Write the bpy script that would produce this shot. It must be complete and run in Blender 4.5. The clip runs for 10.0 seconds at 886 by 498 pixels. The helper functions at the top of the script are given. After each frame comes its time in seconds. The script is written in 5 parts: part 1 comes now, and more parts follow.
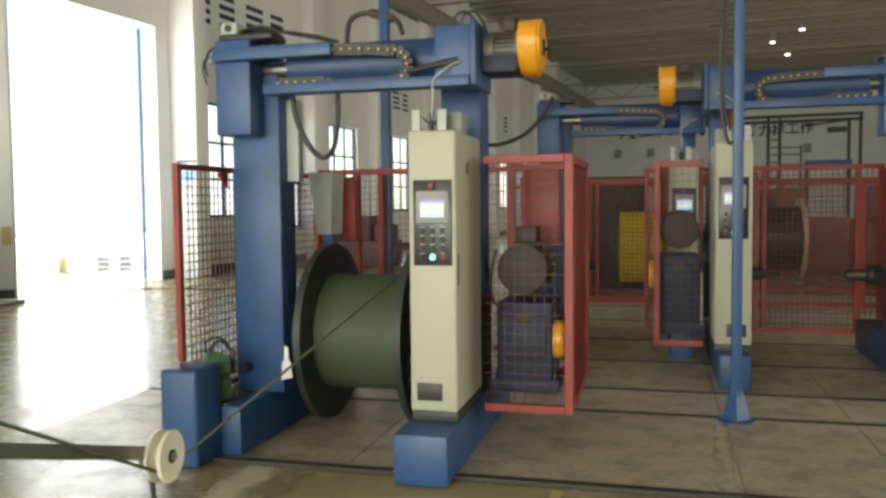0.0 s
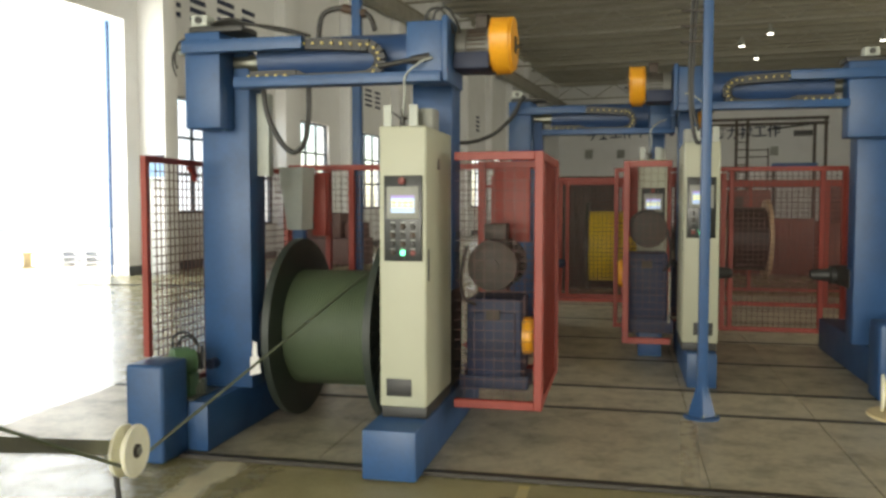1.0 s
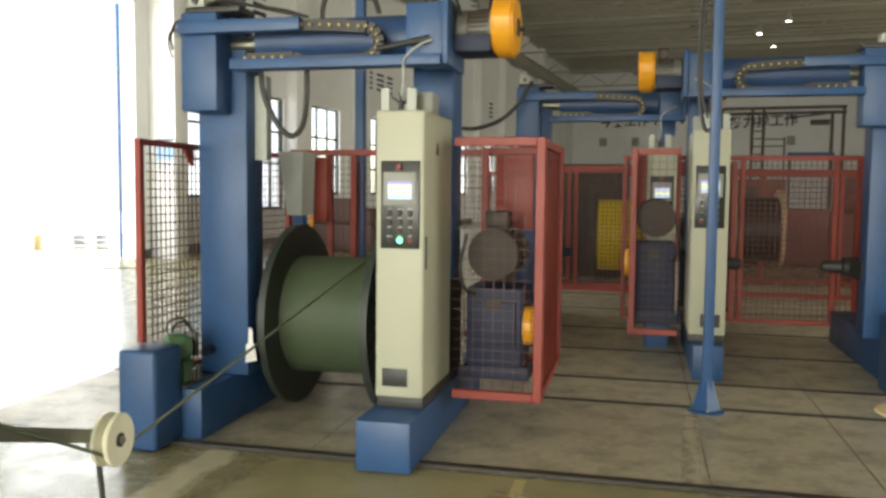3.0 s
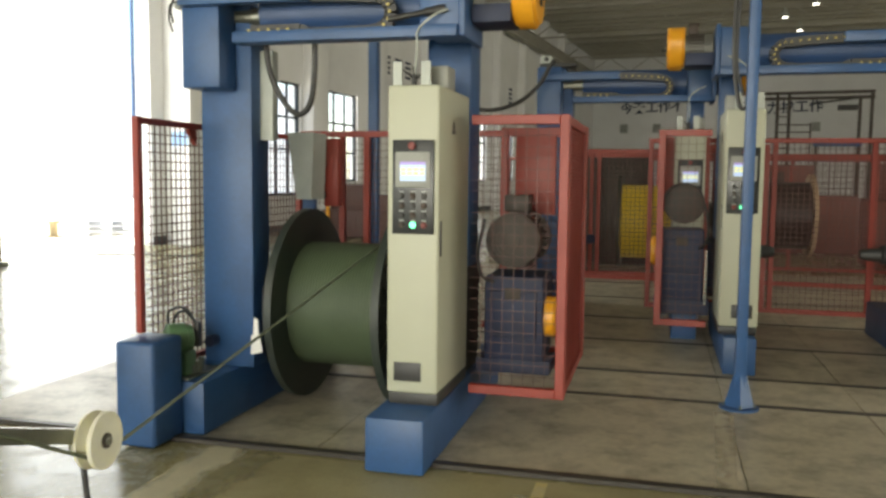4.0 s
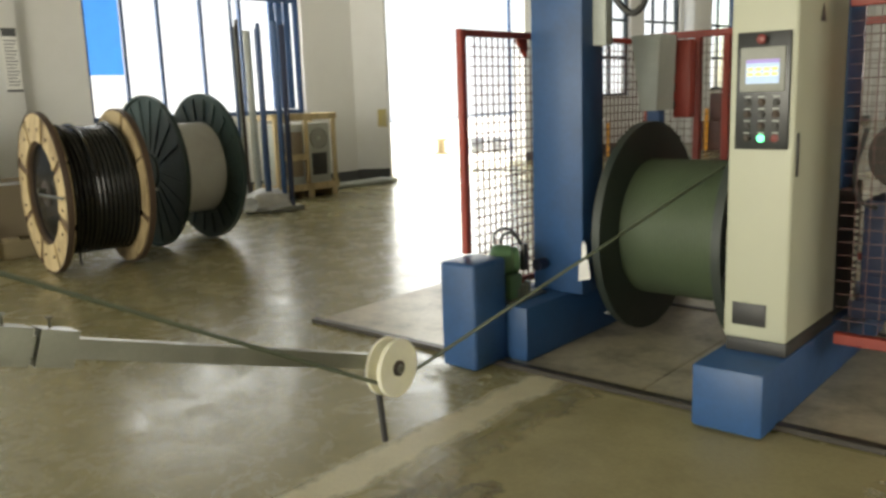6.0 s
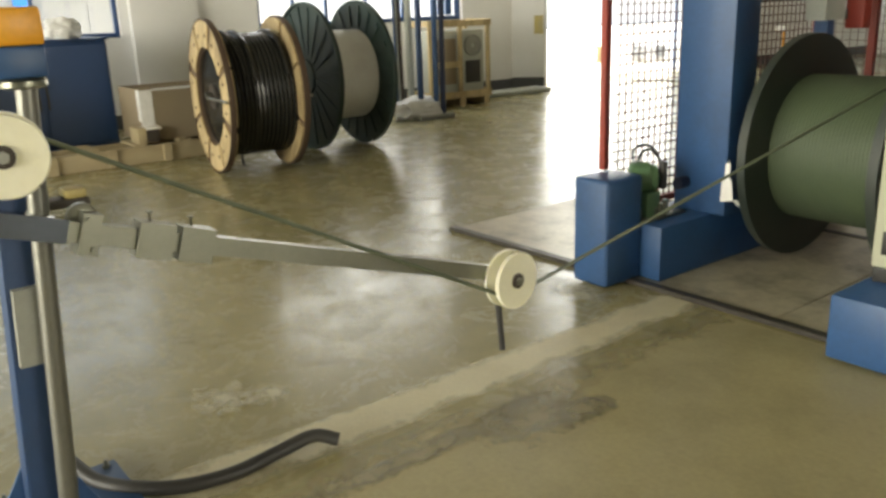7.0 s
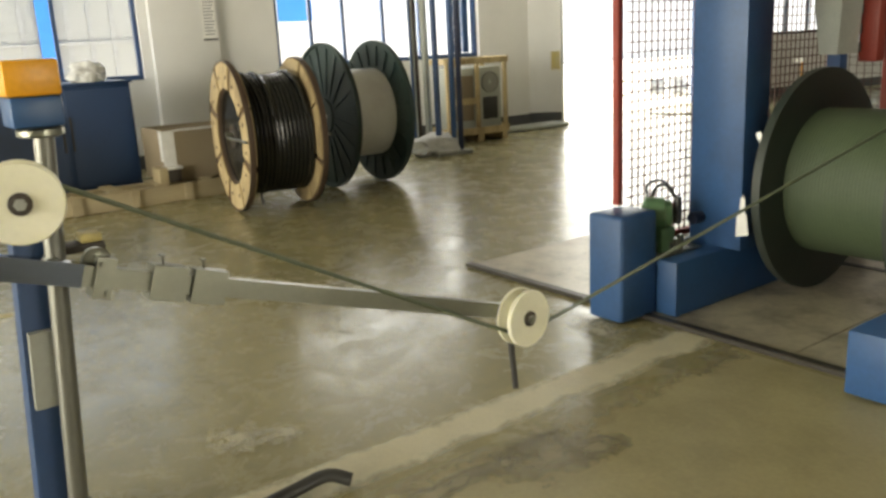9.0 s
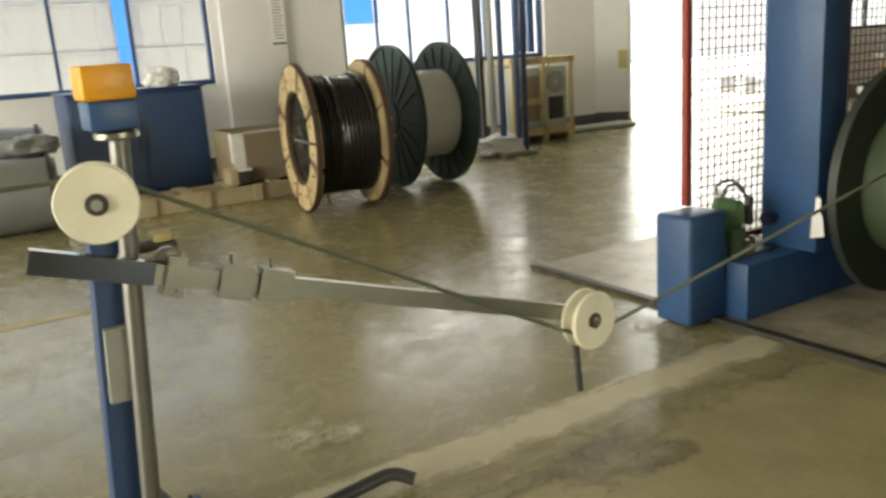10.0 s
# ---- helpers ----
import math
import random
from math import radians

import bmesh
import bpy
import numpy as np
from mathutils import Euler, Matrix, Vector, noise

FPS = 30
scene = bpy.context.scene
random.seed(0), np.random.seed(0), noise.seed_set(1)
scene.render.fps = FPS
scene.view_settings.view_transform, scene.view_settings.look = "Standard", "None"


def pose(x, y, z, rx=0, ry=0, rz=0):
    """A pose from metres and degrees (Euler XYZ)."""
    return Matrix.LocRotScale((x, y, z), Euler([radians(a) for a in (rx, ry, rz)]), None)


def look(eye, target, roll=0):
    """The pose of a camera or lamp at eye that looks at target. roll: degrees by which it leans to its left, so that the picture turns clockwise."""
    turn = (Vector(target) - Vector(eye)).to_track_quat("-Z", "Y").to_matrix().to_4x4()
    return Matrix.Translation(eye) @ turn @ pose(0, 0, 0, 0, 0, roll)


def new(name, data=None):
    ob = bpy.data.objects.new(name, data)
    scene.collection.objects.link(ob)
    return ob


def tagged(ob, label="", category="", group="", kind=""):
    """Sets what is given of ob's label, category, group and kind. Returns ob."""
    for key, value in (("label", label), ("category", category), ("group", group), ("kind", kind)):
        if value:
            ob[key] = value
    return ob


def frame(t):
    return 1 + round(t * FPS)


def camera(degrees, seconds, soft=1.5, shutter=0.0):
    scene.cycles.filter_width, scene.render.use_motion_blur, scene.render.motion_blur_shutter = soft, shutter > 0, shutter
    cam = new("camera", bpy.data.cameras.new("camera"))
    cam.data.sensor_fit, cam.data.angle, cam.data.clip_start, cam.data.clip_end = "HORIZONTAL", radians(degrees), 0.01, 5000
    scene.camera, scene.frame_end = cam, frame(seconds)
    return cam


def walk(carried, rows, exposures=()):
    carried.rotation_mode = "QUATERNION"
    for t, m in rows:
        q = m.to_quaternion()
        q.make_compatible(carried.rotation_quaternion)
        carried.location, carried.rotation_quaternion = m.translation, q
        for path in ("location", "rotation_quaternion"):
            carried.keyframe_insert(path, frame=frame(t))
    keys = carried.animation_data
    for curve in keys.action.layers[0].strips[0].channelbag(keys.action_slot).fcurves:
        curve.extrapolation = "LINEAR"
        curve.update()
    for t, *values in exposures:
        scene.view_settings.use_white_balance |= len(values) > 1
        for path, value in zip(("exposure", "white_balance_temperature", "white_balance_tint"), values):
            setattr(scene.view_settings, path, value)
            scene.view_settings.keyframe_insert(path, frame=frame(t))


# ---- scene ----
cam = camera(56.5, 10.0, 2.9, 0.5)
PATH = [
    (0, (0.209, 0.006, 1.608), (-0.288, 1.941, 1.501), -0.6),
    (0.5, (0.213, 0.011, 1.601), (-0.256, 1.952, 1.497), -0.3),
    (1, (0.215, 0.004, 1.59), (-0.214, 1.954, 1.48), 0.0),
    (1.5, (0.221, 0.01, 1.594), (-0.191, 1.963, 1.474), 0.2),
    (2, (0.25, 0.031, 1.587), (-0.16, 1.985, 1.47), 0.1),
    (2.5, (0.3, 0.053, 1.602), (-0.134, 2.001, 1.479), 0.2),
    (4, (0.218, 0.451, 1.556), (-0.285, 2.379, 1.383), 0.6),
    (4.5, (0.244, 0.674, 1.556), (-0.434, 2.551, 1.436), -0.8),
    (4.8, (0.261, 0.813, 1.561), (-0.648, 2.583, 1.359), -0.3),
    (5, (0.274, 0.83, 1.548), (-0.722, 2.544, 1.288), -0.5),
    (5.2, (0.275, 0.89, 1.559), (-0.83, 2.53, 1.255), -1.0),
    (6.3, (0.278, 1.047, 1.531), (-1.068, 2.476, 1.149), -1.6),
    (6.5, (0.313, 1.066, 1.536), (-1.087, 2.434, 1.126), -1.2),
    (7, (0.394, 1.083, 1.56), (-1.126, 2.252, 0.991), -2.1),
    (7.5, (0.423, 1.092, 1.575), (-1.132, 2.226, 1.031), -2.9),
    (8, (0.424, 1.096, 1.579), (-1.13, 2.246, 1.066), -2.6),
    (8.5, (0.423, 1.101, 1.581), (-1.137, 2.249, 1.083), -2.7),
    (9, (0.43, 1.106, 1.581), (-1.137, 2.249, 1.094), -3.0),
    (9.5, (0.43, 1.108, 1.582), (-1.163, 2.215, 1.097), -3.3),
    (10, (0.427, 1.112, 1.578), (-1.23, 2.127, 1.102), -3.9),
]
walk(cam, [(t, look(eye, target, roll)) for t, eye, target, roll in PATH],
     [(0.0, 1.43, 7250, 6), (2.5, 1.60, 7250, 6), (4.0, 1.48, 7250, 6), (4.5, 1.34, 7250, 6), (5.0, 1.32, 7300, 6), (6.5, 1.34, 7550, 6), (7.2, 1.72, 7700, 6), (10.0, 1.50, 7750, 6)])


# ---- world, sun, large lights ----
HALL = pose(-11.2, 10.0, 0.0, 0, 0, -6.45)   # hall axes: local x across from the window wall, local y along it
world = bpy.data.worlds.new("sky")
scene.world = world
world.use_nodes = True
wn = world.node_tree
sky = wn.nodes.new("ShaderNodeTexSky")
sky.sky_type = 'NISHITA'
sky.sun_disc = False
sky.sun_elevation, sky.sun_rotation = radians(86), radians(221)
sky.dust_density, sky.ozone_density = 1.0, 1.0
wn.links.new(sky.outputs[0], wn.nodes["Background"].inputs[0])
wn.nodes["Background"].inputs[1].default_value = 0.15

sun = new("sun", bpy.data.lights.new("sun", 'SUN'))
sun.data.energy, sun.data.angle, sun.data.color = 5.0, radians(0.6), (1.0, 0.96, 0.9)
sun.matrix_world = look((-3.6, -0.9, 40), (-2, 1, 0))


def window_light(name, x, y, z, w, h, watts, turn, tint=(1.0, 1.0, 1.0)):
    """An area lamp in an opening of the hall, seen or added, in hall axes; turn: degrees about z of the way it shines
    (0 = across, into the hall).
    """
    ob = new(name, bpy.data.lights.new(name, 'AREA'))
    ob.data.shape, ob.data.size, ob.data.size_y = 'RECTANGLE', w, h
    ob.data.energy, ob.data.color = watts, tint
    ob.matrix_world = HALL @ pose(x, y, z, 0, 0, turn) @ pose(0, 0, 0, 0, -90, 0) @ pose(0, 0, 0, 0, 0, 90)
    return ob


window_light("door_daylight", -0.5, 4.22, 2.75, 4.1, 5.4, 120, 0)
window_light("window_daylight", -0.25, -7.2, 2.7, 4.0, 2.6, 10, 0)
window_light("window_daylight_b", -0.25, -1.3, 2.7, 3.5, 2.6, 55, 0)
window_light("far_window_daylight", -0.25, 31.0, 2.8, 34.0, 2.7, 300, 0)
# fill lamps in assumed openings of the unseen south and east walls
window_light("unseen_gate_fill", 12.0, -20.2, 2.75, 7.9, 5.4, 680, 90, (1.0, 0.98, 0.93))
window_light("unseen_south_fill", 3.5, -20.2, 2.75, 4.9, 2.7, 250, 90, (0.97, 0.99, 1.0))
window_light("unseen_east_fill", 30.2, 2.0, 3.0, 8.9, 2.9, 430, 180, (1.0, 0.98, 0.93))
window_light("unseen_east_fill_far", 30.2, 30.0, 3.0, 15.9, 2.9, 310, 180, (1.0, 0.98, 0.93))


# ---- materials ----
def material(name, color, rough=0.5, metal=0.0, dirt=(0.05, 0.045, 0.04), dirt_amount=0.25, dirt_scale=3.0, grain=60.0, grain_amount=0.12, bump=0.02, rough_var=0.12, coat=0.0, emit=None, emit_strength=0.0, trans=0.0, stretch=(1, 1, 1)):
    m = bpy.data.materials.new(name)
    m.use_nodes = True
    nt, bs = m.node_tree, m.node_tree.nodes["Principled BSDF"]
    N, Lk = nt.nodes.new, nt.links.new
    tc = N("ShaderNodeTexCoord")
    mp = N("ShaderNodeMapping")
    mp.inputs["Scale"].default_value = stretch
    Lk(tc.outputs["Object"], mp.inputs["Vector"])
    big = N("ShaderNodeTexNoise")
    big.inputs["Scale"].default_value, big.inputs["Detail"].default_value, big.inputs["Roughness"].default_value = dirt_scale, 6, 0.65
    fine = N("ShaderNodeTexNoise")
    fine.inputs["Scale"].default_value, fine.inputs["Detail"].default_value = grain, 3
    for n in (big, fine):
        Lk(mp.outputs[0], n.inputs["Vector"])
    ramp = N("ShaderNodeMapRange")
    ramp.inputs["From Min"].default_value, ramp.inputs["From Max"].default_value = 0.45, 0.75
    ramp.inputs["To Max"].default_value = dirt_amount
    Lk(big.outputs["Fac"], ramp.inputs["Value"])
    mix = N("ShaderNodeMix")
    mix.data_type = 'RGBA'
    mix.inputs[6].default_value, mix.inputs[7].default_value = (*color, 1), (*dirt, 1)
    Lk(ramp.outputs[0], mix.inputs[0])
    gm = N("ShaderNodeMapRange")
    gm.inputs["To Min"].default_value, gm.inputs["To Max"].default_value = 1 - grain_amount, 1 + grain_amount
    Lk(fine.outputs["Fac"], gm.inputs["Value"])
    mul = N("ShaderNodeMix")
    mul.data_type, mul.blend_type = 'RGBA', 'MULTIPLY'
    mul.inputs[0].default_value = 1.0
    Lk(mix.outputs[2], mul.inputs[6])
    Lk(gm.outputs[0], mul.inputs[7])
    Lk(mul.outputs[2], bs.inputs["Base Color"])
    rr = N("ShaderNodeMapRange")
    rr.inputs["To Min"].default_value, rr.inputs["To Max"].default_value = max(0.02, rough - rough_var), min(1, rough + rough_var)
    Lk(big.outputs["Fac"], rr.inputs["Value"])
    Lk(rr.outputs[0], bs.inputs["Roughness"])
    bs.inputs["Metallic"].default_value = metal
    bs.inputs["Coat Weight"].default_value = coat
    bs.inputs["Transmission Weight"].default_value = trans
    if bump:
        bp = N("ShaderNodeBump")
        bp.inputs["Strength"].default_value, bp.inputs["Distance"].default_value = 0.5, bump
        Lk(fine.outputs["Fac"], bp.inputs["Height"])
        Lk(bp.outputs[0], bs.inputs["Normal"])
    if emit:
        bs.inputs["Emission Color"].default_value, bs.inputs["Emission Strength"].default_value = (*emit, 1), emit_strength
    return m


BLUE = material("blue_enamel", (0.024, 0.082, 0.212), 0.45, dirt=(0.03, 0.04, 0.06), dirt_amount=0.35, bump=0.002, grain=40)
CAB_SHADE_BLUE = material("mid_blue_cabinet_and_shade", (0.018, 0.055, 0.15), 0.45, dirt=(0.03, 0.04, 0.06), dirt_amount=0.3, bump=0.002)
BLUE_D = material("dark_blue_enamel_and_shade", (0.012, 0.022, 0.06), 0.62, dirt_amount=0.4, bump=0.002)
CREAM = material("cream_powder_coat", (0.43, 0.44, 0.335), 0.45, dirt=(0.35, 0.33, 0.25), dirt_amount=0.18, grain=180, grain_amount=0.04, bump=0.001)
RED = material("red_enamel", (0.27, 0.033, 0.02), 0.5, dirt=(0.12, 0.03, 0.025), dirt_amount=0.35, bump=0.002)
WIRE = material("red_wire", (0.10, 0.035, 0.028), 0.5, dirt_amount=0.3, bump=0)
YELLOW = material("yellow_enamel", (0.80, 0.36, 0.02), 0.42, dirt_amount=0.15, bump=0.001)
DRUMGREEN = material("green_cable_sheath", (0.062, 0.088, 0.046), 0.6, dirt=(0.042, 0.06, 0.034), dirt_amount=0.5, dirt_scale=2, bump=0.002)
FLANGE = material("dark_green_steel", (0.027, 0.037, 0.031), 0.5, dirt=(0.06, 0.06, 0.05), dirt_amount=0.6, bump=0.003)
STEEL = material("galvanised_steel", (0.23, 0.235, 0.195), 0.33, 0.85, dirt=(0.2, 0.2, 0.17), dirt_amount=0.4, bump=0.001)
DARKSTEEL = material("steel_dark_reflection", (0.10, 0.115, 0.14), 0.14, 1.0, dirt_amount=0.2, bump=0)
CHROME = material("bright_steel_tube", (0.17, 0.17, 0.15), 0.4, 0.6, dirt=(0.16, 0.16, 0.14), dirt_amount=0.5, bump=0)
BLACK = material("black_rubber", (0.024, 0.024, 0.023), 0.5, dirt=(0.07, 0.067, 0.06), dirt_amount=0.5, bump=0.001)
PANELBLACK = material("black_panel", (0.018, 0.02, 0.02), 0.3, dirt_amount=0.1, bump=0)
GREY = material("grey_casing", (0.30, 0.31, 0.28), 0.5, dirt_amount=0.2, bump=0.001)
GREYG = material("pale_grey_box", (0.42, 0.45, 0.41), 0.5, dirt_amount=0.15, bump=0.001)
MOTORGREY = material("dusty_casting_and_lit_fin_grey", (0.13, 0.13, 0.115), 0.5, 0.2, dirt_amount=0.4, bump=0.002)
MOTOR = material("rusty_grey_motor", (0.05, 0.042, 0.035), 0.62, 0.15, dirt=(0.085, 0.045, 0.024), dirt_amount=0.6, bump=0.003)
PUMPGREEN = material("green_pump_paint", (0.10, 0.20, 0.10), 0.4, dirt_amount=0.4, bump=0.002)
NYLON = material("white_nylon", (0.84, 0.82, 0.66), 0.40, dirt=(0.5, 0.47, 0.33), dirt_amount=0.25, dirt_scale=6, grain_amount=0.04, bump=0.001)
NYLON.node_tree.nodes["Principled BSDF"].inputs["Subsurface Weight"].default_value = 0.25
NYLON.node_tree.nodes["Principled BSDF"].inputs["Subsurface Radius"].default_value = (0.02, 0.02, 0.012)
CREAMDISC = material("pale_yellow_disc", (0.66, 0.54, 0.30), 0.5, dirt=(0.4, 0.3, 0.15), dirt_amount=0.4, bump=0.001)
RIVET = material("pale_yellow_rivet", (0.62, 0.50, 0.14), 0.5, dirt_amount=0.1, bump=0)
WEATHERED = material("weathered_white_sheet", (0.36, 0.37, 0.36), 0.6, dirt=(0.34, 0.35, 0.34), dirt_amount=0.4, dirt_scale=0.8, bump=0)
RIBGREY = material("shaded_sheet_rib", (0.36, 0.37, 0.37), 0.6, dirt_amount=0.2, bump=0)
CABLE = material("pale_green_cable", (0.105, 0.125, 0.08), 0.36, dirt_amount=0.2, bump=0)
SCREEN = material("lit_display", (0.3, 0.4, 0.6), 0.3, dirt_amount=0, bump=0, emit=(0.40, 0.60, 0.95), emit_strength=0.22)
SCREENBAR = material("display_header", (0.2, 0.15, 0.4), 0.3, dirt_amount=0, bump=0, emit=(0.30, 0.20, 0.62), emit_strength=0.22)
SCREENYEL = material("display_yellow_fields", (0.8, 0.8, 0.2), 0.3, dirt_amount=0, bump=0, emit=(0.95, 0.85, 0.12), emit_strength=0.2)
GREENLAMP = material("lit_green_lamp", (0.1, 0.8, 0.4), 0.3, dirt_amount=0, bump=0, emit=(0.12, 1.0, 0.5), emit_strength=1.2)
REDBTN = material("red_button", (0.19, 0.032, 0.027), 0.35, dirt_amount=0.1, bump=0)
LAMPWHITE = material("lit_white_lamp", (0.9, 0.9, 0.9), 0.4, dirt_amount=0, bump=0, emit=(1, 0.98, 0.95), emit_strength=2.5)
WOOD = material("pale_pine", (0.60, 0.48, 0.27), 0.65, dirt=(0.18, 0.12, 0.06), dirt_amount=0.85, dirt_scale=5, stretch=(1, 1, 0.25), bump=0.004)
STEELGREEN = material("dark_green_ribbed_steel", (0.021, 0.044, 0.041), 0.5, dirt=(0.05, 0.06, 0.05), dirt_amount=0.4, bump=0.002)
WOODBROWN = material("brown_stained_board", (0.11, 0.068, 0.036), 0.65, dirt=(0.06, 0.03, 0.015), dirt_amount=0.6, dirt_scale=5, bump=0.004)
SCREED = material("rough_brown_screed", (0.45, 0.40, 0.222), 0.42, dirt=(0.285, 0.252, 0.138), dirt_amount=0.85, dirt_scale=1.7, grain=45, grain_amount=0.16, bump=0.003, rough_var=0.2)
STAIN = material("dark_oil_stain", (0.31, 0.278, 0.165), 0.36, dirt=(0.36, 0.32, 0.195), dirt_amount=0.8, dirt_scale=5, bump=0.001)
REELWOOD = material("stained_reel_board", (0.50, 0.385, 0.21), 0.65, dirt=(0.10, 0.06, 0.03), dirt_amount=0.95, dirt_scale=4, stretch=(1, 1, 0.3), bump=0.004)
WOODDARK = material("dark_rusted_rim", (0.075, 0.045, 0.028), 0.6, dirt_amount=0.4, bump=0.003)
TIMBER = material("old_timber", (0.42, 0.35, 0.22), 0.75, dirt=(0.2, 0.16, 0.1), dirt_amount=0.5, stretch=(1, 0.2, 1), bump=0.006)
BLACKCABLE = material("black_cable_sheath", (0.011, 0.0125, 0.012), 0.22, dirt=(0.02, 0.021, 0.02), dirt_amount=0.3, grain_amount=0.05, bump=0, rough_var=0.04)
COILWRAP = material("grey_coil_film", (0.17, 0.175, 0.165), 0.4, dirt=(0.14, 0.14, 0.14), dirt_amount=0.7, dirt_scale=5, bump=0.01)
WRAP = material("grey_wrapped_winding", (0.68, 0.68, 0.65), 0.45, dirt=(0.45, 0.39, 0.37), dirt_amount=0.4, bump=0.004)
CARTON = material("dusty_carton", (0.27, 0.22, 0.15), 0.75, dirt=(0.26, 0.2, 0.15), dirt_amount=0.6, bump=0.002)
PLASTIC = material("crumpled_white_film", (0.75, 0.76, 0.76), 0.3, dirt=(0.5, 0.5, 0.5), dirt_amount=0.4, grain=14, bump=0.03)
PAPER = material("white_paper", (0.8, 0.8, 0.78), 0.7, dirt_amount=0.05, bump=0)
PALEBLUE = material("faded_blue_print", (0.33, 0.52, 0.80), 0.6, dirt_amount=0.1, bump=0)
INK = material("grey_print", (0.25, 0.25, 0.28), 0.7, dirt_amount=0, bump=0)
NAVY = material("navy_wall_paint", (0.02, 0.03, 0.07), 0.6, dirt_amount=0.1, bump=0)
WALL = material("white_wall_paint", (0.78, 0.785, 0.785), 0.7, dirt=(0.55, 0.545, 0.53), dirt_amount=0.35, dirt_scale=0.5, grain=90, grain_amount=0.03, bump=0.002)
CEIL = material("dusty_roof_sheet", (0.28, 0.265, 0.215), 0.7, dirt=(0.2, 0.17, 0.13), dirt_amount=0.5, dirt_scale=0.4, bump=0.003)
TRUSS = material("grey_roof_steel", (0.30, 0.285, 0.24), 0.55, dirt_amount=0.3, bump=0)
FRAMEBLUE = material("blue_window_frame", (0.02, 0.06, 0.16), 0.4, dirt_amount=0.2, bump=0)
DARKFRAME = material("dark_window_frame", (0.03, 0.04, 0.05), 0.5, dirt_amount=0.2, bump=0)
SKIRT = material("dark_skirting", (0.07, 0.075, 0.08), 0.5, dirt_amount=0.3, bump=0.001)
OUTWALL = material("white_sheet_cladding", (0.78, 0.79, 0.80), 0.5, dirt_amount=0.15, dirt_scale=0.6, bump=0)
OUTBLUE = material("bright_blue_cladding", (0.03, 0.25, 0.80), 0.5, dirt_amount=0.1, bump=0)
ASPHALT = material("pale_yard_concrete", (0.62, 0.61, 0.58), 0.7, dirt_amount=0.2, dirt_scale=0.7, bump=0.004)
PLATE = material("worn_steel_plate", (0.50, 0.455, 0.34), 0.42, 0.1, dirt=(0.19, 0.165, 0.122), dirt_amount=0.9, dirt_scale=3.4, grain=25, grain_amount=0.25, bump=0.003, rough_var=0.2)
RAIL = material("oily_black_rail", (0.055, 0.049, 0.041), 0.45, 0.4, dirt_amount=0.4, bump=0.003)
LINEPAINT = material("worn_yellow_line", (0.52, 0.43, 0.17), 0.55, dirt=(0.4, 0.38, 0.3), dirt_amount=0.9, dirt_scale=6, bump=0)
RUSTMACH = material("dark_rust_red_machine_paint", (0.085, 0.036, 0.028), 0.55, dirt_amount=0.4, bump=0.002)
REDMACH = material("dull_red_machine_paint", (0.19, 0.05, 0.036), 0.5, dirt_amount=0.4, bump=0.002)
YELDRUM = material("yellow_wound_cable", (0.78, 0.55, 0.03), 0.45, dirt=(0.3, 0.2, 0.02), dirt_amount=0.3, bump=0.002)


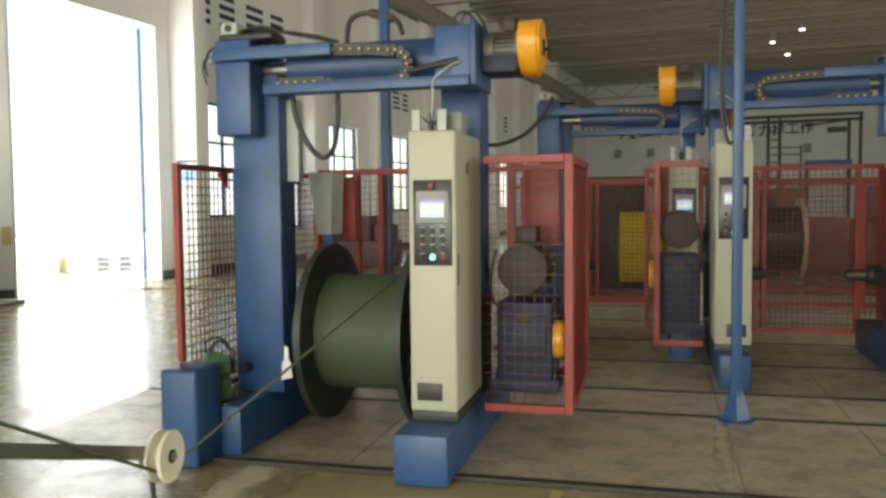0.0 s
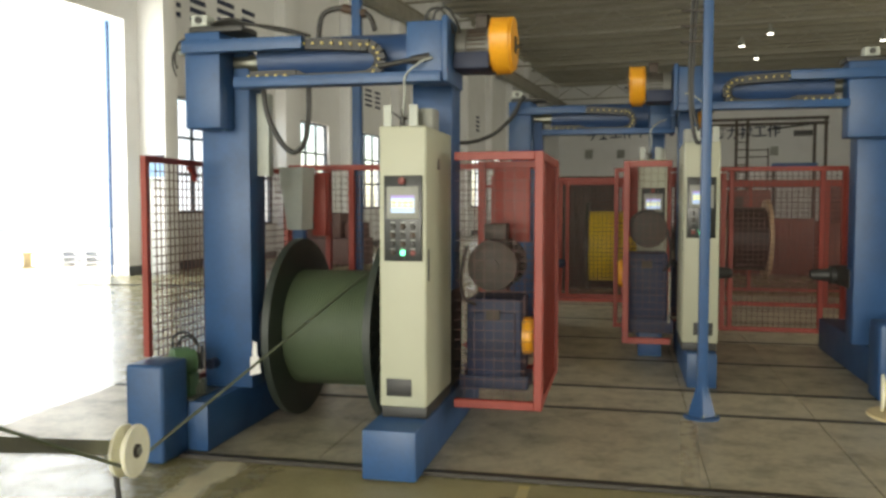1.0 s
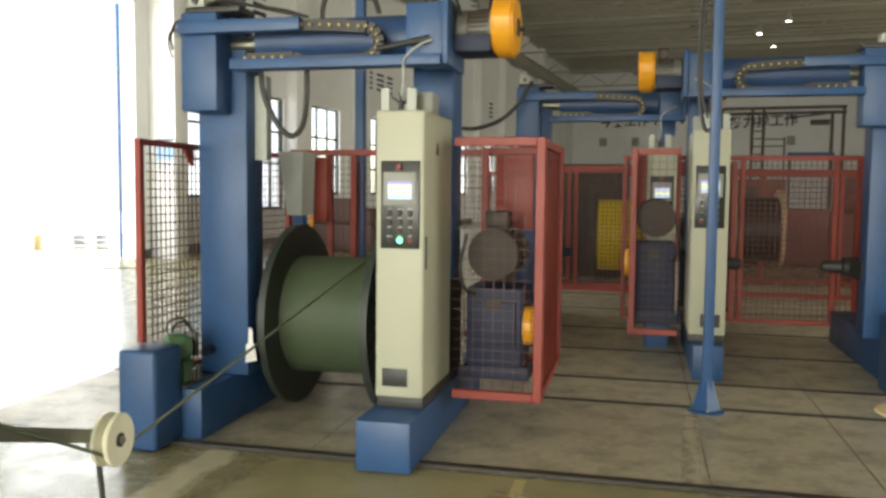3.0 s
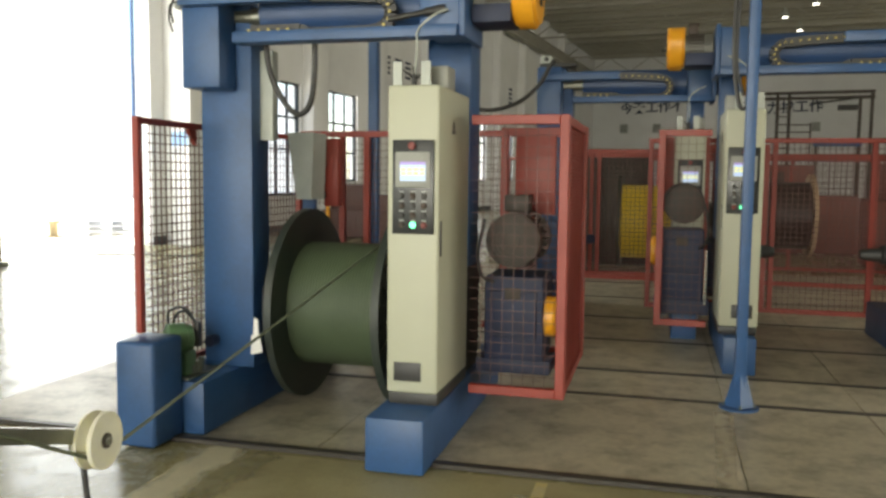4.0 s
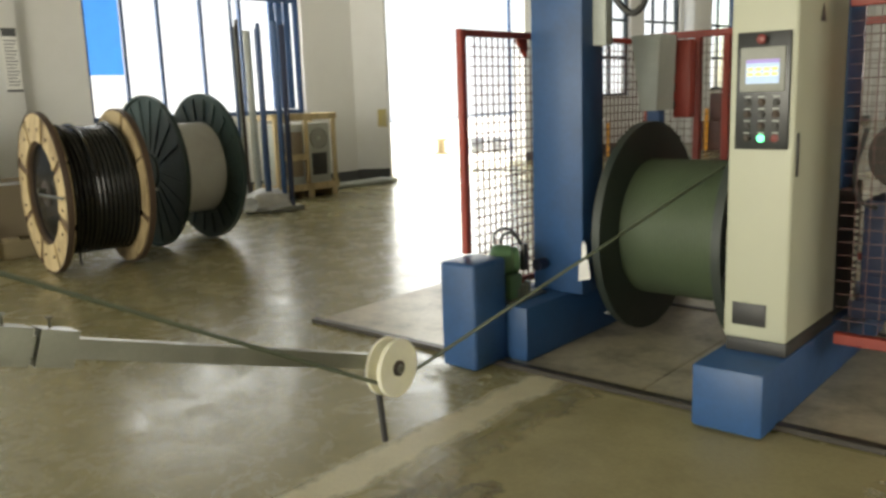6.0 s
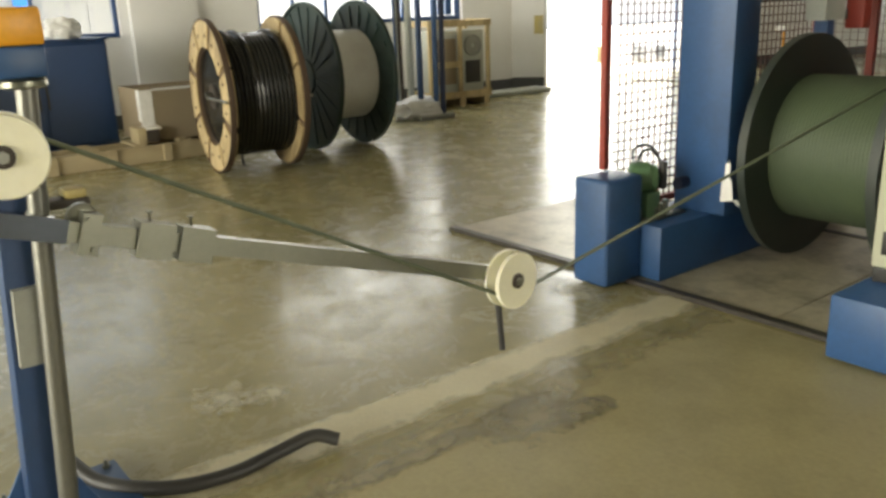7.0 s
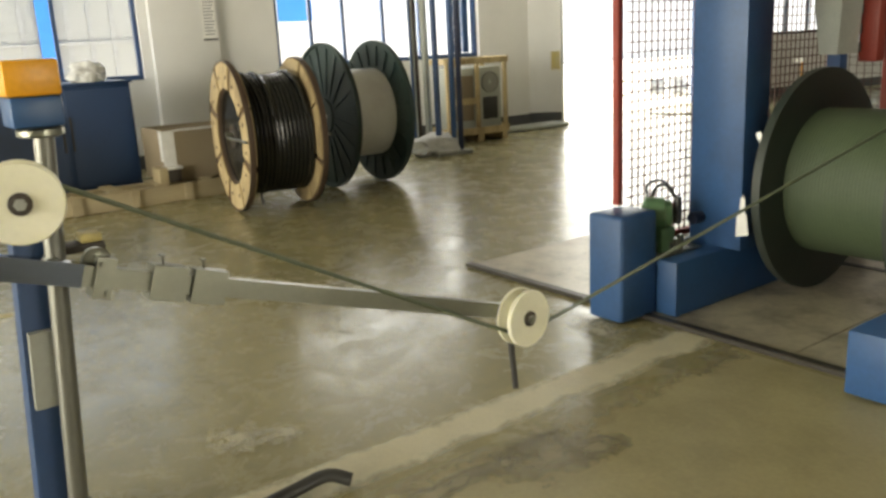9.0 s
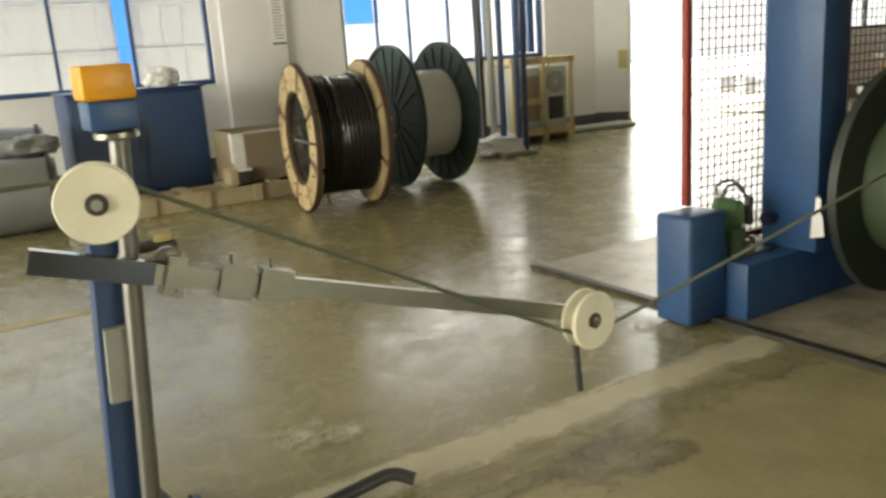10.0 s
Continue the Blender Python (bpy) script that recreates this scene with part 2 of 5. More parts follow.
def floor_material():
    m = material("polished_concrete_floor", (0.285, 0.257, 0.135), 0.22, dirt=(0.215, 0.192, 0.10), dirt_amount=0.6, dirt_scale=0.9, grain=35, grain_amount=0.1, bump=0.0015, rough_var=0.12)
    nt, bs = m.node_tree, m.node_tree.nodes["Principled BSDF"]
    bs.inputs["Specular IOR Level"].default_value = 0.36
    tc = nt.nodes.new("ShaderNodeTexCoord")
    sp = nt.nodes.new("ShaderNodeTexNoise")
    sp.inputs["Scale"].default_value, sp.inputs["Detail"].default_value, sp.inputs["Roughness"].default_value = 2.3, 8, 0.75
    nt.links.new(tc.outputs["Object"], sp.inputs["Vector"])
    rng = nt.nodes.new("ShaderNodeMapRange")
    rng.inputs["From Min"].default_value, rng.inputs["From Max"].default_value, rng.inputs["To Max"].default_value = 0.60, 0.70, 0.5
    nt.links.new(sp.outputs["Fac"], rng.inputs["Value"])
    mx = nt.nodes.new("ShaderNodeMix")
    mx.data_type = 'RGBA'
    old = bs.inputs["Base Color"].links[0].from_socket
    nt.links.new(old, mx.inputs[6])
    mx.inputs[7].default_value = (0.38, 0.35, 0.215, 1)
    nt.links.new(rng.outputs[0], mx.inputs[0])
    mid = nt.nodes.new("ShaderNodeTexNoise")
    mid.inputs["Scale"].default_value, mid.inputs["Detail"].default_value, mid.inputs["Distortion"].default_value = 5.5, 5, 0.8
    nt.links.new(tc.outputs["Object"], mid.inputs["Vector"])
    mr = nt.nodes.new("ShaderNodeMapRange")
    mr.inputs["From Min"].default_value, mr.inputs["From Max"].default_value = 0.3, 0.7
    mr.inputs["To Min"].default_value, mr.inputs["To Max"].default_value = 0.90, 1.09
    nt.links.new(mid.outputs["Fac"], mr.inputs["Value"])
    mm = nt.nodes.new("ShaderNodeMix")
    mm.data_type, mm.blend_type = 'RGBA', 'MULTIPLY'
    mm.inputs[0].default_value = 1.0
    nt.links.new(mx.outputs[2], mm.inputs[6])
    nt.links.new(mr.outputs[0], mm.inputs[7])
    nt.links.new(mm.outputs[2], bs.inputs["Base Color"])
    worn = nt.nodes.new("ShaderNodeTexNoise")       # polish worn off in patches
    worn.inputs["Scale"].default_value, worn.inputs["Detail"].default_value, worn.inputs["Roughness"].default_value, worn.inputs["Distortion"].default_value = 3.6, 10, 0.8, 0.5
    nt.links.new(tc.outputs["Object"], worn.inputs["Vector"])
    wr = nt.nodes.new("ShaderNodeMapRange")
    wr.inputs["From Min"].default_value, wr.inputs["From Max"].default_value = 0.36, 0.66
    wr.inputs["To Min"].default_value, wr.inputs["To Max"].default_value = 0.14, 0.38
    nt.links.new(worn.outputs["Fac"], wr.inputs["Value"])
    nt.links.new(wr.outputs[0], bs.inputs["Roughness"])
    wave = nt.nodes.new("ShaderNodeBump")
    wave.inputs["Strength"].default_value, wave.inputs["Distance"].default_value = 0.3, 0.004
    nt.links.new(mid.outputs["Fac"], wave.inputs["Height"])
    nt.links.new(bs.inputs["Normal"].links[0].from_socket, wave.inputs["Normal"])
    nt.links.new(wave.outputs[0], bs.inputs["Normal"])
    return m


def faded(m, across_only, inner=0.45, ragged=0.9, scale=7.0):
    """Let a thin floor layer wear away raggedly towards its outline."""
    nt, bs = m.node_tree, m.node_tree.nodes["Principled BSDF"]
    N, Lk = nt.nodes.new, nt.links.new
    tc = N("ShaderNodeTexCoord")
    sub = N("ShaderNodeVectorMath")
    sub.operation = 'SUBTRACT'
    sub.inputs[1].default_value = (0.5, 0.5, 0.0)
    Lk(tc.outputs["Generated"], sub.inputs[0])
    mul = N("ShaderNodeVectorMath")
    mul.operation = 'MULTIPLY'
    mul.inputs[1].default_value = (2.0, 0.0 if across_only else 2.0, 0.0)
    Lk(sub.outputs[0], mul.inputs[0])
    ln = N("ShaderNodeVectorMath")
    ln.operation = 'LENGTH'
    Lk(mul.outputs[0], ln.inputs[0])
    nz = N("ShaderNodeTexNoise")
    nz.inputs["Scale"].default_value, nz.inputs["Detail"].default_value, nz.inputs["Roughness"].default_value = scale, 7, 0.7
    Lk(tc.outputs["Object"], nz.inputs["Vector"])
    nm = N("ShaderNodeMapRange")
    nm.inputs["From Min"].default_value, nm.inputs["From Max"].default_value = 0.3, 0.7
    nm.inputs["To Min"].default_value, nm.inputs["To Max"].default_value = -ragged / 2, ragged / 2
    Lk(nz.outputs["Fac"], nm.inputs["Value"])
    add = N("ShaderNodeMath")
    add.operation = 'ADD'
    Lk(ln.outputs["Value"], add.inputs[0])
    Lk(nm.outputs[0], add.inputs[1])
    al = N("ShaderNodeMapRange")
    al.inputs["From Min"].default_value, al.inputs["From Max"].default_value = inner, 1.0
    al.inputs["To Min"].default_value, al.inputs["To Max"].default_value = 0.7, 0.0
    Lk(add.outputs[0], al.inputs["Value"])
    Lk(al.outputs[0], bs.inputs["Alpha"])
    return m


RUSTRIM = material("worn_rusty_flange", (0.40, 0.27, 0.17), 0.6, dirt=(0.08, 0.04, 0.025), dirt_amount=0.7, dirt_scale=6, bump=0.003)
MAROON = material("dark_maroon_wound_cable", (0.045, 0.022, 0.02), 0.4, dirt_amount=0.3, bump=0.002)
GREYCABLE = material("dusty_dark_cable", (0.05, 0.055, 0.045), 0.5, dirt=(0.12, 0.11, 0.09), dirt_amount=0.5, bump=0.003)
FLOOR = floor_material()
BAND = faded(material("worn_cement_band", (0.74, 0.69, 0.49), 0.5, dirt=(0.50, 0.46, 0.32), dirt_amount=0.5, dirt_scale=4, bump=0.003), True, 0.45, 0.7, 3.5)
STRIP = faded(material("thin_cement_smear", (0.62, 0.56, 0.42), 0.5, dirt=(0.4, 0.36, 0.27), dirt_amount=0.6, dirt_scale=5, bump=0.002), True, 0.1, 1.2, 6.0)
faded(STAIN, False, 0.2, 0.9, 9.0)
SCUFF = faded(material("scuffed_pale_paint", (0.60, 0.57, 0.43), 0.5, dirt_amount=0.1, bump=0), False, 0.05, 2.0, 13.0)
faded(SCREED, True, 0.97, 0.04, 3.0).node_tree.nodes["Map Range"].name = "dirt range"

# ---- mesh helpers ----
SPACE = [Matrix.Identity(4)]   # the space in which coordinates are given, as seen from the parent thing


def bx(bm, x0, x1, y0, y1, z0, z1, bevel=0.0, seg=2):
    x0, x1, y0, y1, z0, z1 = min(x0, x1), max(x0, x1), min(y0, y1), max(y0, y1), min(z0, z1), max(z0, z1)
    v = [bm.verts.new(p) for p in ((x0, y0, z0), (x1, y0, z0), (x1, y1, z0), (x0, y1, z0), (x0, y0, z1), (x1, y0, z1), (x1, y1, z1), (x0, y1, z1))]
    fs = [bm.faces.new([v[i] for i in q]) for q in ((3, 2, 1, 0), (4, 5, 6, 7), (0, 1, 5, 4), (1, 2, 6, 5), (2, 3, 7, 6), (3, 0, 4, 7))]
    if bevel:
        es = list({e for f in fs for e in f.edges})
        bmesh.ops.bevel(bm, geom=es, offset=bevel, segments=seg, affect='EDGES', profile=0.5)
    return bm


def basis(d):
    d = Vector(d).normalized()
    a = Vector((0, 0, 1)) if abs(d.z) < 0.9 else Vector((1, 0, 0))
    s = d.cross(a).normalized()
    return d, s, s.cross(d)


def lathe(bm, p, d, profile, n=32, closed=False):
    """Turn (radius, height) pairs about the axis d through p."""
    d, s, u = basis(d)
    rings = []
    for r, h in profile:
        rings.append([bm.verts.new(Vector(p) + d * h + (s * math.cos(2 * math.pi * k / n) + u * math.sin(2 * math.pi * k / n)) * r) for k in range(n)])
    pairs = list(zip(rings, rings[1:])) + ([(rings[-1], rings[0])] if closed else [])
    for a, b in pairs:
        for k in range(n):
            bm.faces.new((a[k], b[k], b[(k + 1) % n], a[(k + 1) % n]))
    if not closed:
        bm.faces.new(rings[0])
        bm.faces.new(rings[-1][::-1])
    return bm


def cyl(bm, p, q, r, n=20, r2=None):
    d = Vector(q) - Vector(p)
    return lathe(bm, p, d, ((r, 0), (r if r2 is None else r2, d.length)), n)


def beam(bm, p, q, w, h, up=(0, 0, 1)):
    """A square bar from p to q."""
    p, q = Vector(p), Vector(q)
    d = (q - p).normalized()
    s = d.cross(Vector(up)).normalized()
    u = s.cross(d)
    a = [[bm.verts.new(c + s * i * w / 2 + u * j * h / 2) for i, j in ((-1, -1), (1, -1), (1, 1), (-1, 1))] for c in (p, q)]
    for k in range(4):
        bm.faces.new((a[0][k], a[0][(k + 1) % 4], a[1][(k + 1) % 4], a[1][k]))
    bm.faces.new(a[0][::-1])
    bm.faces.new(a[1])
    return bm


def smooth_points(pts, per=8):
    """A curve through the points (Catmull-Rom)."""
    pts = [Vector(p) for p in pts]
    ext = [pts[0] * 2 - pts[1]] + pts + [pts[-1] * 2 - pts[-2]]
    out = []
    for i in range(1, len(ext) - 2):
        p0, p1, p2, p3 = ext[i - 1:i + 3]
        for k in range(per):
            t = k / per
            out.append(0.5 * (2 * p1 + (p2 - p0) * t + (2 * p0 - 5 * p1 + 4 * p2 - p3) * t * t + (3 * p1 - p0 - 3 * p2 + p3) * t ** 3))
    return out + [pts[-1]]


def tube(bm, pts, r, n=10, per=8):
    pts = smooth_points(pts, per) if len(pts) > 2 else [Vector(p) for p in pts]
    rings = []
    ref = None
    for i, p in enumerate(pts):
        d = (pts[min(i + 1, len(pts) - 1)] - pts[max(i - 1, 0)]).normalized()
        if ref is None:
            ref = basis(d)[1]
        s = (ref - d * ref.dot(d)).normalized()
        ref = s
        u = d.cross(s)
        rings.append([bm.verts.new(p + (s * math.cos(2 * math.pi * k / n) + u * math.sin(2 * math.pi * k / n)) * r) for k in range(n)])
    for a, b in zip(rings, rings[1:]):
        for k in range(n):
            bm.faces.new((a[k], a[(k + 1) % n], b[(k + 1) % n], b[k]))
    bm.faces.new(rings[0][::-1])
    bm.faces.new(rings[-1])
    return bm


def prism(bm, outline, axis, a, b):
    """A plate: outline of (u, v) pairs swept from a to b along x, y or z."""
    place = {"x": lambda u, v, w: (w, u, v), "y": lambda u, v, w: (u, w, v), "z": lambda u, v, w: (u, v, w)}[axis]
    lo, hi = [bm.verts.new(place(u, v, a)) for u, v in outline], [bm.verts.new(place(u, v, b)) for u, v in outline]
    n = len(outline)
    for k in range(n):
        bm.faces.new((lo[k], lo[(k + 1) % n], hi[(k + 1) % n], hi[k]))
    bm.faces.new(lo[::-1])
    bm.faces.new(hi)
    return bm


def B():
    return bmesh.new()


def part(name, bm, mat, parent=None, label="", soft=35):
    """Link a bmesh as one mesh object under a thing or a part."""
    bmesh.ops.transform(bm, matrix=SPACE[-1], verts=bm.verts)
    bmesh.ops.recalc_face_normals(bm, faces=bm.faces)
    me = bpy.data.meshes.new(name)
    bm.to_mesh(me)
    bm.free()
    me.materials.append(mat)
    me.polygons.foreach_set("use_smooth", [True] * len(me.polygons))
    me.set_sharp_from_angle(angle=radians(soft))
    ob = new(name, me)
    ob.parent = parent
    if label:
        ob["label"] = label
    return ob


def thing(name, label, category, at=None, group="", kind=""):
    ob = new(name)
    ob.empty_display_size = 0.2
    ob.matrix_world = at or Matrix.Identity(4)
    return tagged(ob, label, category, group, kind)


def structure(name, bm, mat, label, category, m=None, soft=35):
    ob = part(name, bm, mat, None, "", soft)
    if m is not None:
        ob.matrix_world = m
    return tagged(ob, label, category, "", "structure")


# ---- the hall ----
U0, U1, W, TOP = -20.0, 56.0, 30.0, 10.7
bm = B()
bx(bm, -60, 60, -40, 90, -0.3, 0)
structure("floor", bm, FLOOR, "polished grey-green concrete factory floor with pale scuffs", "floor")

# the opening at 10.9 stands in for the brightly lit side of a pier
OPEN = [(-9.3, -5.13, 1.27, 4.17), (-3.12, 0.57, 1.3, 4.17), (2.10, 6.33, 0.0, 5.60), (8.15, 10.3, 1.35, 4.17), (10.9, 12.6, 1.0, 4.17)]
OPEN += [(14.05 + 4.52 * k, 16.15 + 4.52 * k, 1.4, 4.17) for k in range(8)]


def wall_with_openings(name, openings, u0, u1, top, thick, label):
    bm = B()
    last = u0
    for a, b, lo, hi in openings:
        bx(bm, -thick, 0, last, a, 0, top)
        if lo > 0:
            bx(bm, -thick, 0, a, b, 0, lo)
        bx(bm, -thick, 0, a, b, hi, top)
        last = b
    bx(bm, -thick, 0, last, u1, 0, top)
    return structure(name, bm, WALL, label, "wall", HALL)


wall_with_openings("wall_west", OPEN, U0, U1, TOP, 0.3, "white painted factory wall with tall windows and a doorway")
bm = B()
bx(bm, 0, W, U1, U1 + 0.3, 0, TOP)
structure("wall_north", bm, WALL, "white end wall of the hall with painted slogan", "wall", HALL)
bm = B()
# window bands added for the fill lamps; this side is out of view
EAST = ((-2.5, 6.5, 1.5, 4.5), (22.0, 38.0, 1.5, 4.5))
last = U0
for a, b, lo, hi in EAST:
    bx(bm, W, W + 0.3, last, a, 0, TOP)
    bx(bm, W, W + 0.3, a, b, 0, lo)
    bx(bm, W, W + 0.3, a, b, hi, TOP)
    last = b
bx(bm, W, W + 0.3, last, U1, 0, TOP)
structure("wall_east", bm, WALL, "plain white side wall of the hall, unseen, window bands added", "wall", HALL)
bm = B()
# window and gate added for the fill lamps behind the camera
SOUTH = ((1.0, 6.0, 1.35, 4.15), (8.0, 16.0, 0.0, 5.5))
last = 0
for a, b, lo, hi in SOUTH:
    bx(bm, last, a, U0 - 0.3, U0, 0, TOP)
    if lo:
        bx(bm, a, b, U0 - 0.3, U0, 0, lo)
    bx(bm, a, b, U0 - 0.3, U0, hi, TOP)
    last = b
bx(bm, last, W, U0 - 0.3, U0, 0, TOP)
structure("wall_south", bm, WALL, "plain white south wall, unseen, with added gate and window", "wall", HALL)

bm = B()
bx(bm, -0.3, W + 0.3, U0 - 0.3, U1 + 0.3, TOP + 0.12, TOP + 0.2)
k = 0
y = U0
while y < U1:                        # ribs of the roof sheets
    bx(bm, 0, W, y, y + 0.28, TOP - 0.02, TOP + 0.12)
    y += 1.2
structure("ceiling", bm, CEIL, "dusty ribbed roof sheets over the hall", "ceiling", HALL)

# pilasters with dark skirting
for i, (a, b, d) in enumerate(((1.63, 2.10, 0.42), (-5.0, -4.05, 0.14), (6.76, 7.22, 0.70), (12.7, 13.6, 0.35), (17.0, 17.7, 0.35), (21.5, 22.2, 0.35), (26.0, 26.7, 0.35), (30.5, 31.2, 0.35), (35.0, 35.7, 0.35), (39.5, 40.2, 0.35), (44.0, 44.7, 0.35))):
    bm = B()
    if i == 0:
        prism(bm, ((0.0, a), (d, b - 0.06), (d, b), (0.0, b)), "z", 0.0, TOP)
    else:
        bx(bm, 0.0, d, a, b, 0, TOP, 0.01)
    structure("pilaster_%d" % (i + 1), bm, WALL, "white painted wall pier", "pilaster", HALL)
bm = B()
for a, b in ((U0, 1.62), (6.335, 6.755), (7.225, 12.69), (13.62, 50)):
    bx(bm, 0.003, 0.02, a, b, 0, 0.2)
prism(bm, ((0.0, 1.61), (0.425, 2.025), (0.425, 2.04), (0.0, 1.625)), "z", 0.0, 0.22)
structure("baseboard", bm, SKIRT, "dark grey skirting along the wall", "baseboard", HALL)


def window(i, a, b, lo, hi, bars, transoms, mat):
    t = tagged(thing("window_%d" % i, "", "", HALL), "tall metal-framed factory window with clear panes", "window", "", "structure")
    for nm, q in (("frame", ((a, a + 0.06, lo, hi), (b - 0.06, b, lo, hi), (a + 0.06, b - 0.06, lo, lo + 0.07), (a + 0.06, b - 0.06, hi - 0.06, hi))),):
        for y0, y1, z0, z1 in q:
            bm = B()
            bx(bm, -0.18, -0.08, y0, y1, z0, z1, 0.006)
            part("frame", bm, mat, t)
    for y in bars:
        bm = B()
        bx(bm, -0.165, -0.095, y - 0.025, y + 0.025, lo + 0.07, hi - 0.06)
        part("mullion", bm, mat, t)
    for z in transoms:
        bm = B()
        bx(bm, -0.17, -0.09, a + 0.06, b - 0.06, z - 0.03, z + 0.03)
        part("transom", bm, mat, t)
    bm = B()
    bx(bm, -0.08, 0.05, a, b, lo - 0.04, lo)
    part("window_sill", bm, WALL, t)
    return t


window(1, *OPEN[0], (-7.22, -6.21), (3.2,), FRAMEBLUE)
w2 = window(2, *OPEN[1], (-2.51, -1.95, -1.24, -0.55), (3.2,), FRAMEBLUE)
for k in range(3):
    bm = B()
    bx(bm, -0.26, -0.2, 0.06 + 0.15 * k, 0.18 + 0.15 * k, 1.38, 4.1, 0.01)
    part("shutter_leaf", bm, BLUE, w2)
for i, (a, b, lo, hi) in enumerate(OPEN[3:]):
    n = 3
    window(3 + i, a, b, lo, hi, [a + (b - a) * k / n for k in range(1, n)], (2.3, 3.2), DARKFRAME)

# blue door track post at the doorway and the lintel
bm = B()
bx(bm, -0.36, -0.31, 6.16, 6.22, 0.013, 5.55)
structure("door_1", bm, BLUE, "tall thin blue steel edge of a sliding door", "door", HALL)

# bars of unreadable painted writing high on the window wall
def wall_writing(u, z, size, n):
    t = tagged(thing("wall_writing", "", "", HALL), "large navy painted characters on the white wall", "wall writing", "", "structure")
    for k in range(n):
        bm = B()
        c = u + k * size * 1.25
        for q in [(c, c + size * (0.85 - 0.15 * ((k + n) % 2)), z + size * 0.25 * b, z + size * (0.25 * b + 0.13)) for b in range(4)]:
            bx(bm, 0.002, 0.008, q[0], q[1], q[2], q[3])
        part("character", bm, NAVY, t)


wall_writing(7.55, 6.05, 0.92, 4)
wall_writing(18.15, 5.15, 0.72, 3)
wall_writing(33.2, 5.4, 0.9, 1)


def slogan(words, x, z, size):
    cu = bpy.data.curves.new("slogan", 'FONT')
    cu.body, cu.size, cu.extrude, cu.offset, cu.space_character = words, size, 0.01, 0.022, 1.0
    ob = new("slogan", cu)
    ob.matrix_world = HALL @ pose(x, U1 - 0.012, z, 90, 0, 0) @ pose(0, 0, 0, 0, 0, 2.0)
    cu.materials.append(NAVY)
    return tagged(ob, "navy painted slogan characters on the white end wall", "wall writing", "", "structure")


slogan("今天工作不", 2.1, 6.57, 0.93)
slogan("努力找工作", 11.55, 6.38, 0.93)

for x in (2.1, 4.55, 15.5):              # small openings under the slogan
    t = tagged(thing("vent_window", "", "", HALL), "small dark square vent in the end wall", "vent", "", "structure")
    bm = B()
    bx(bm, x, x + 0.55, U1 - 0.06, U1 - 0.003, 5.08, 5.72, 0.01)
    part("louvre", bm, GREY, t)
for i, y in enumerate((37.0, 44.0, 51.0)):
    t = tagged(thing("high_vent", "", "", HALL), "small bright high window in the wall", "window", "", "structure")
    bm = B()
    bx(bm, 0.0, 0.05, y, y + 1.2, 9.2, 9.9, 0.01)
    part("pane", bm, PAPER, t)

# crane rail along the wall, roof steel
bm = B()
bx(bm, 0.36, 0.75, U0, U1, 8.65, 9.15)
bx(bm, 0.30, 0.82, U0, U1, 9.16, 9.22)
structure("crane_rail", bm, TRUSS, "long steel crane runway beam along the wall", "crane rail", HALL)
for i in range(7):
    y = 6.0 + i * 8.0
    bm = B()
    beam(bm, (0, y, TOP - 0.25), (W, y, TOP - 0.25), 0.09, 0.09)
    beam(bm, (0, y, TOP - 1.25), (W, y, TOP - 1.25), 0.09, 0.09)
    for k in range(20):
        x0, x1 = W * k / 20, W * (k + 1) / 20
        beam(bm, (x0, y, TOP - 0.25 if k % 2 else TOP - 1.25), (x1, y, TOP - 1.25 if k % 2 else TOP - 0.25), 0.05, 0.05)
    structure("truss_%d" % (i + 1), bm, TRUSS, "grey steel lattice roof truss", "truss", HALL)
LAMPS = ((14.3, 32.6), (13.1, 35.4), (13.9, 39.4), (19.5, 36.0), (12.0, 48.0))
for x, y in LAMPS:
    t = thing("high_bay_lamp", "round lit high-bay lamp hanging from the roof", "ceiling lamp", HALL @ pose(x, y, 0), "high-bay lamps")
    bm = B()
    lathe(bm, (0, 0, TOP - 1.3), (0, 0, 1), ((0.17, 0), (0.15, 0.18), (0.08, 0.3), (0.06, 0.45)), 20)
    part("shade", bm, GREY, t)
    bm = B()
    cyl(bm, (0, 0, TOP - 1.32), (0, 0, TOP - 1.295), 0.13)
    part("glowing_lens", bm, LAMPWHITE, t)
    bm = B()
    cyl(bm, (0, 0, TOP - 0.86), (0, 0, TOP + 0.125), 0.015, 8)
    part("rod", bm, TRUSS, t)

# ---- outdoors ----
bm = B()
bx(bm, -60, -0.3, -60, 90, -0.02, 0.012)
structure("ground", bm, ASPHALT, "pale sunlit concrete yard outside", "ground", HALL)
t = thing("neighbour_building", "white sheet-clad building across the yard with blue panels", "building", HALL)
bm = B()
# white wall added as a backdrop so the doorway stays bright
bx(bm, -26.0, -25.7, -10, 60, 0.012, 9.0)
part("white_backdrop", bm, OUTWALL, t)
bm = B()
bx(bm, -7.5, -7.2, -30, -0.54, 0.012, 5.0)
part("wall", bm, WEATHERED, t)
for k in range(65):
    bm = B()
    bx(bm, -7.199, -7.17, -30 + k * 0.45, -30 + k * 0.45 + 0.1, 0.012, 4.99)
    part("rib", bm, RIBGREY, t)
for z in (0.9, 1.9, 2.9):
    bm = B()
    bx(bm, -7.169, -7.15, -30, -0.54, z, z + 0.07)
    part("girt", bm, RIBGREY, t)
# corner kept whiter than the sheet wall, for the glare there
bm = B()
bx(bm, -7.5, -7.145, -0.53, 0.33, 0.012, 5.2)
part("corner_panel", bm, OUTWALL, t)
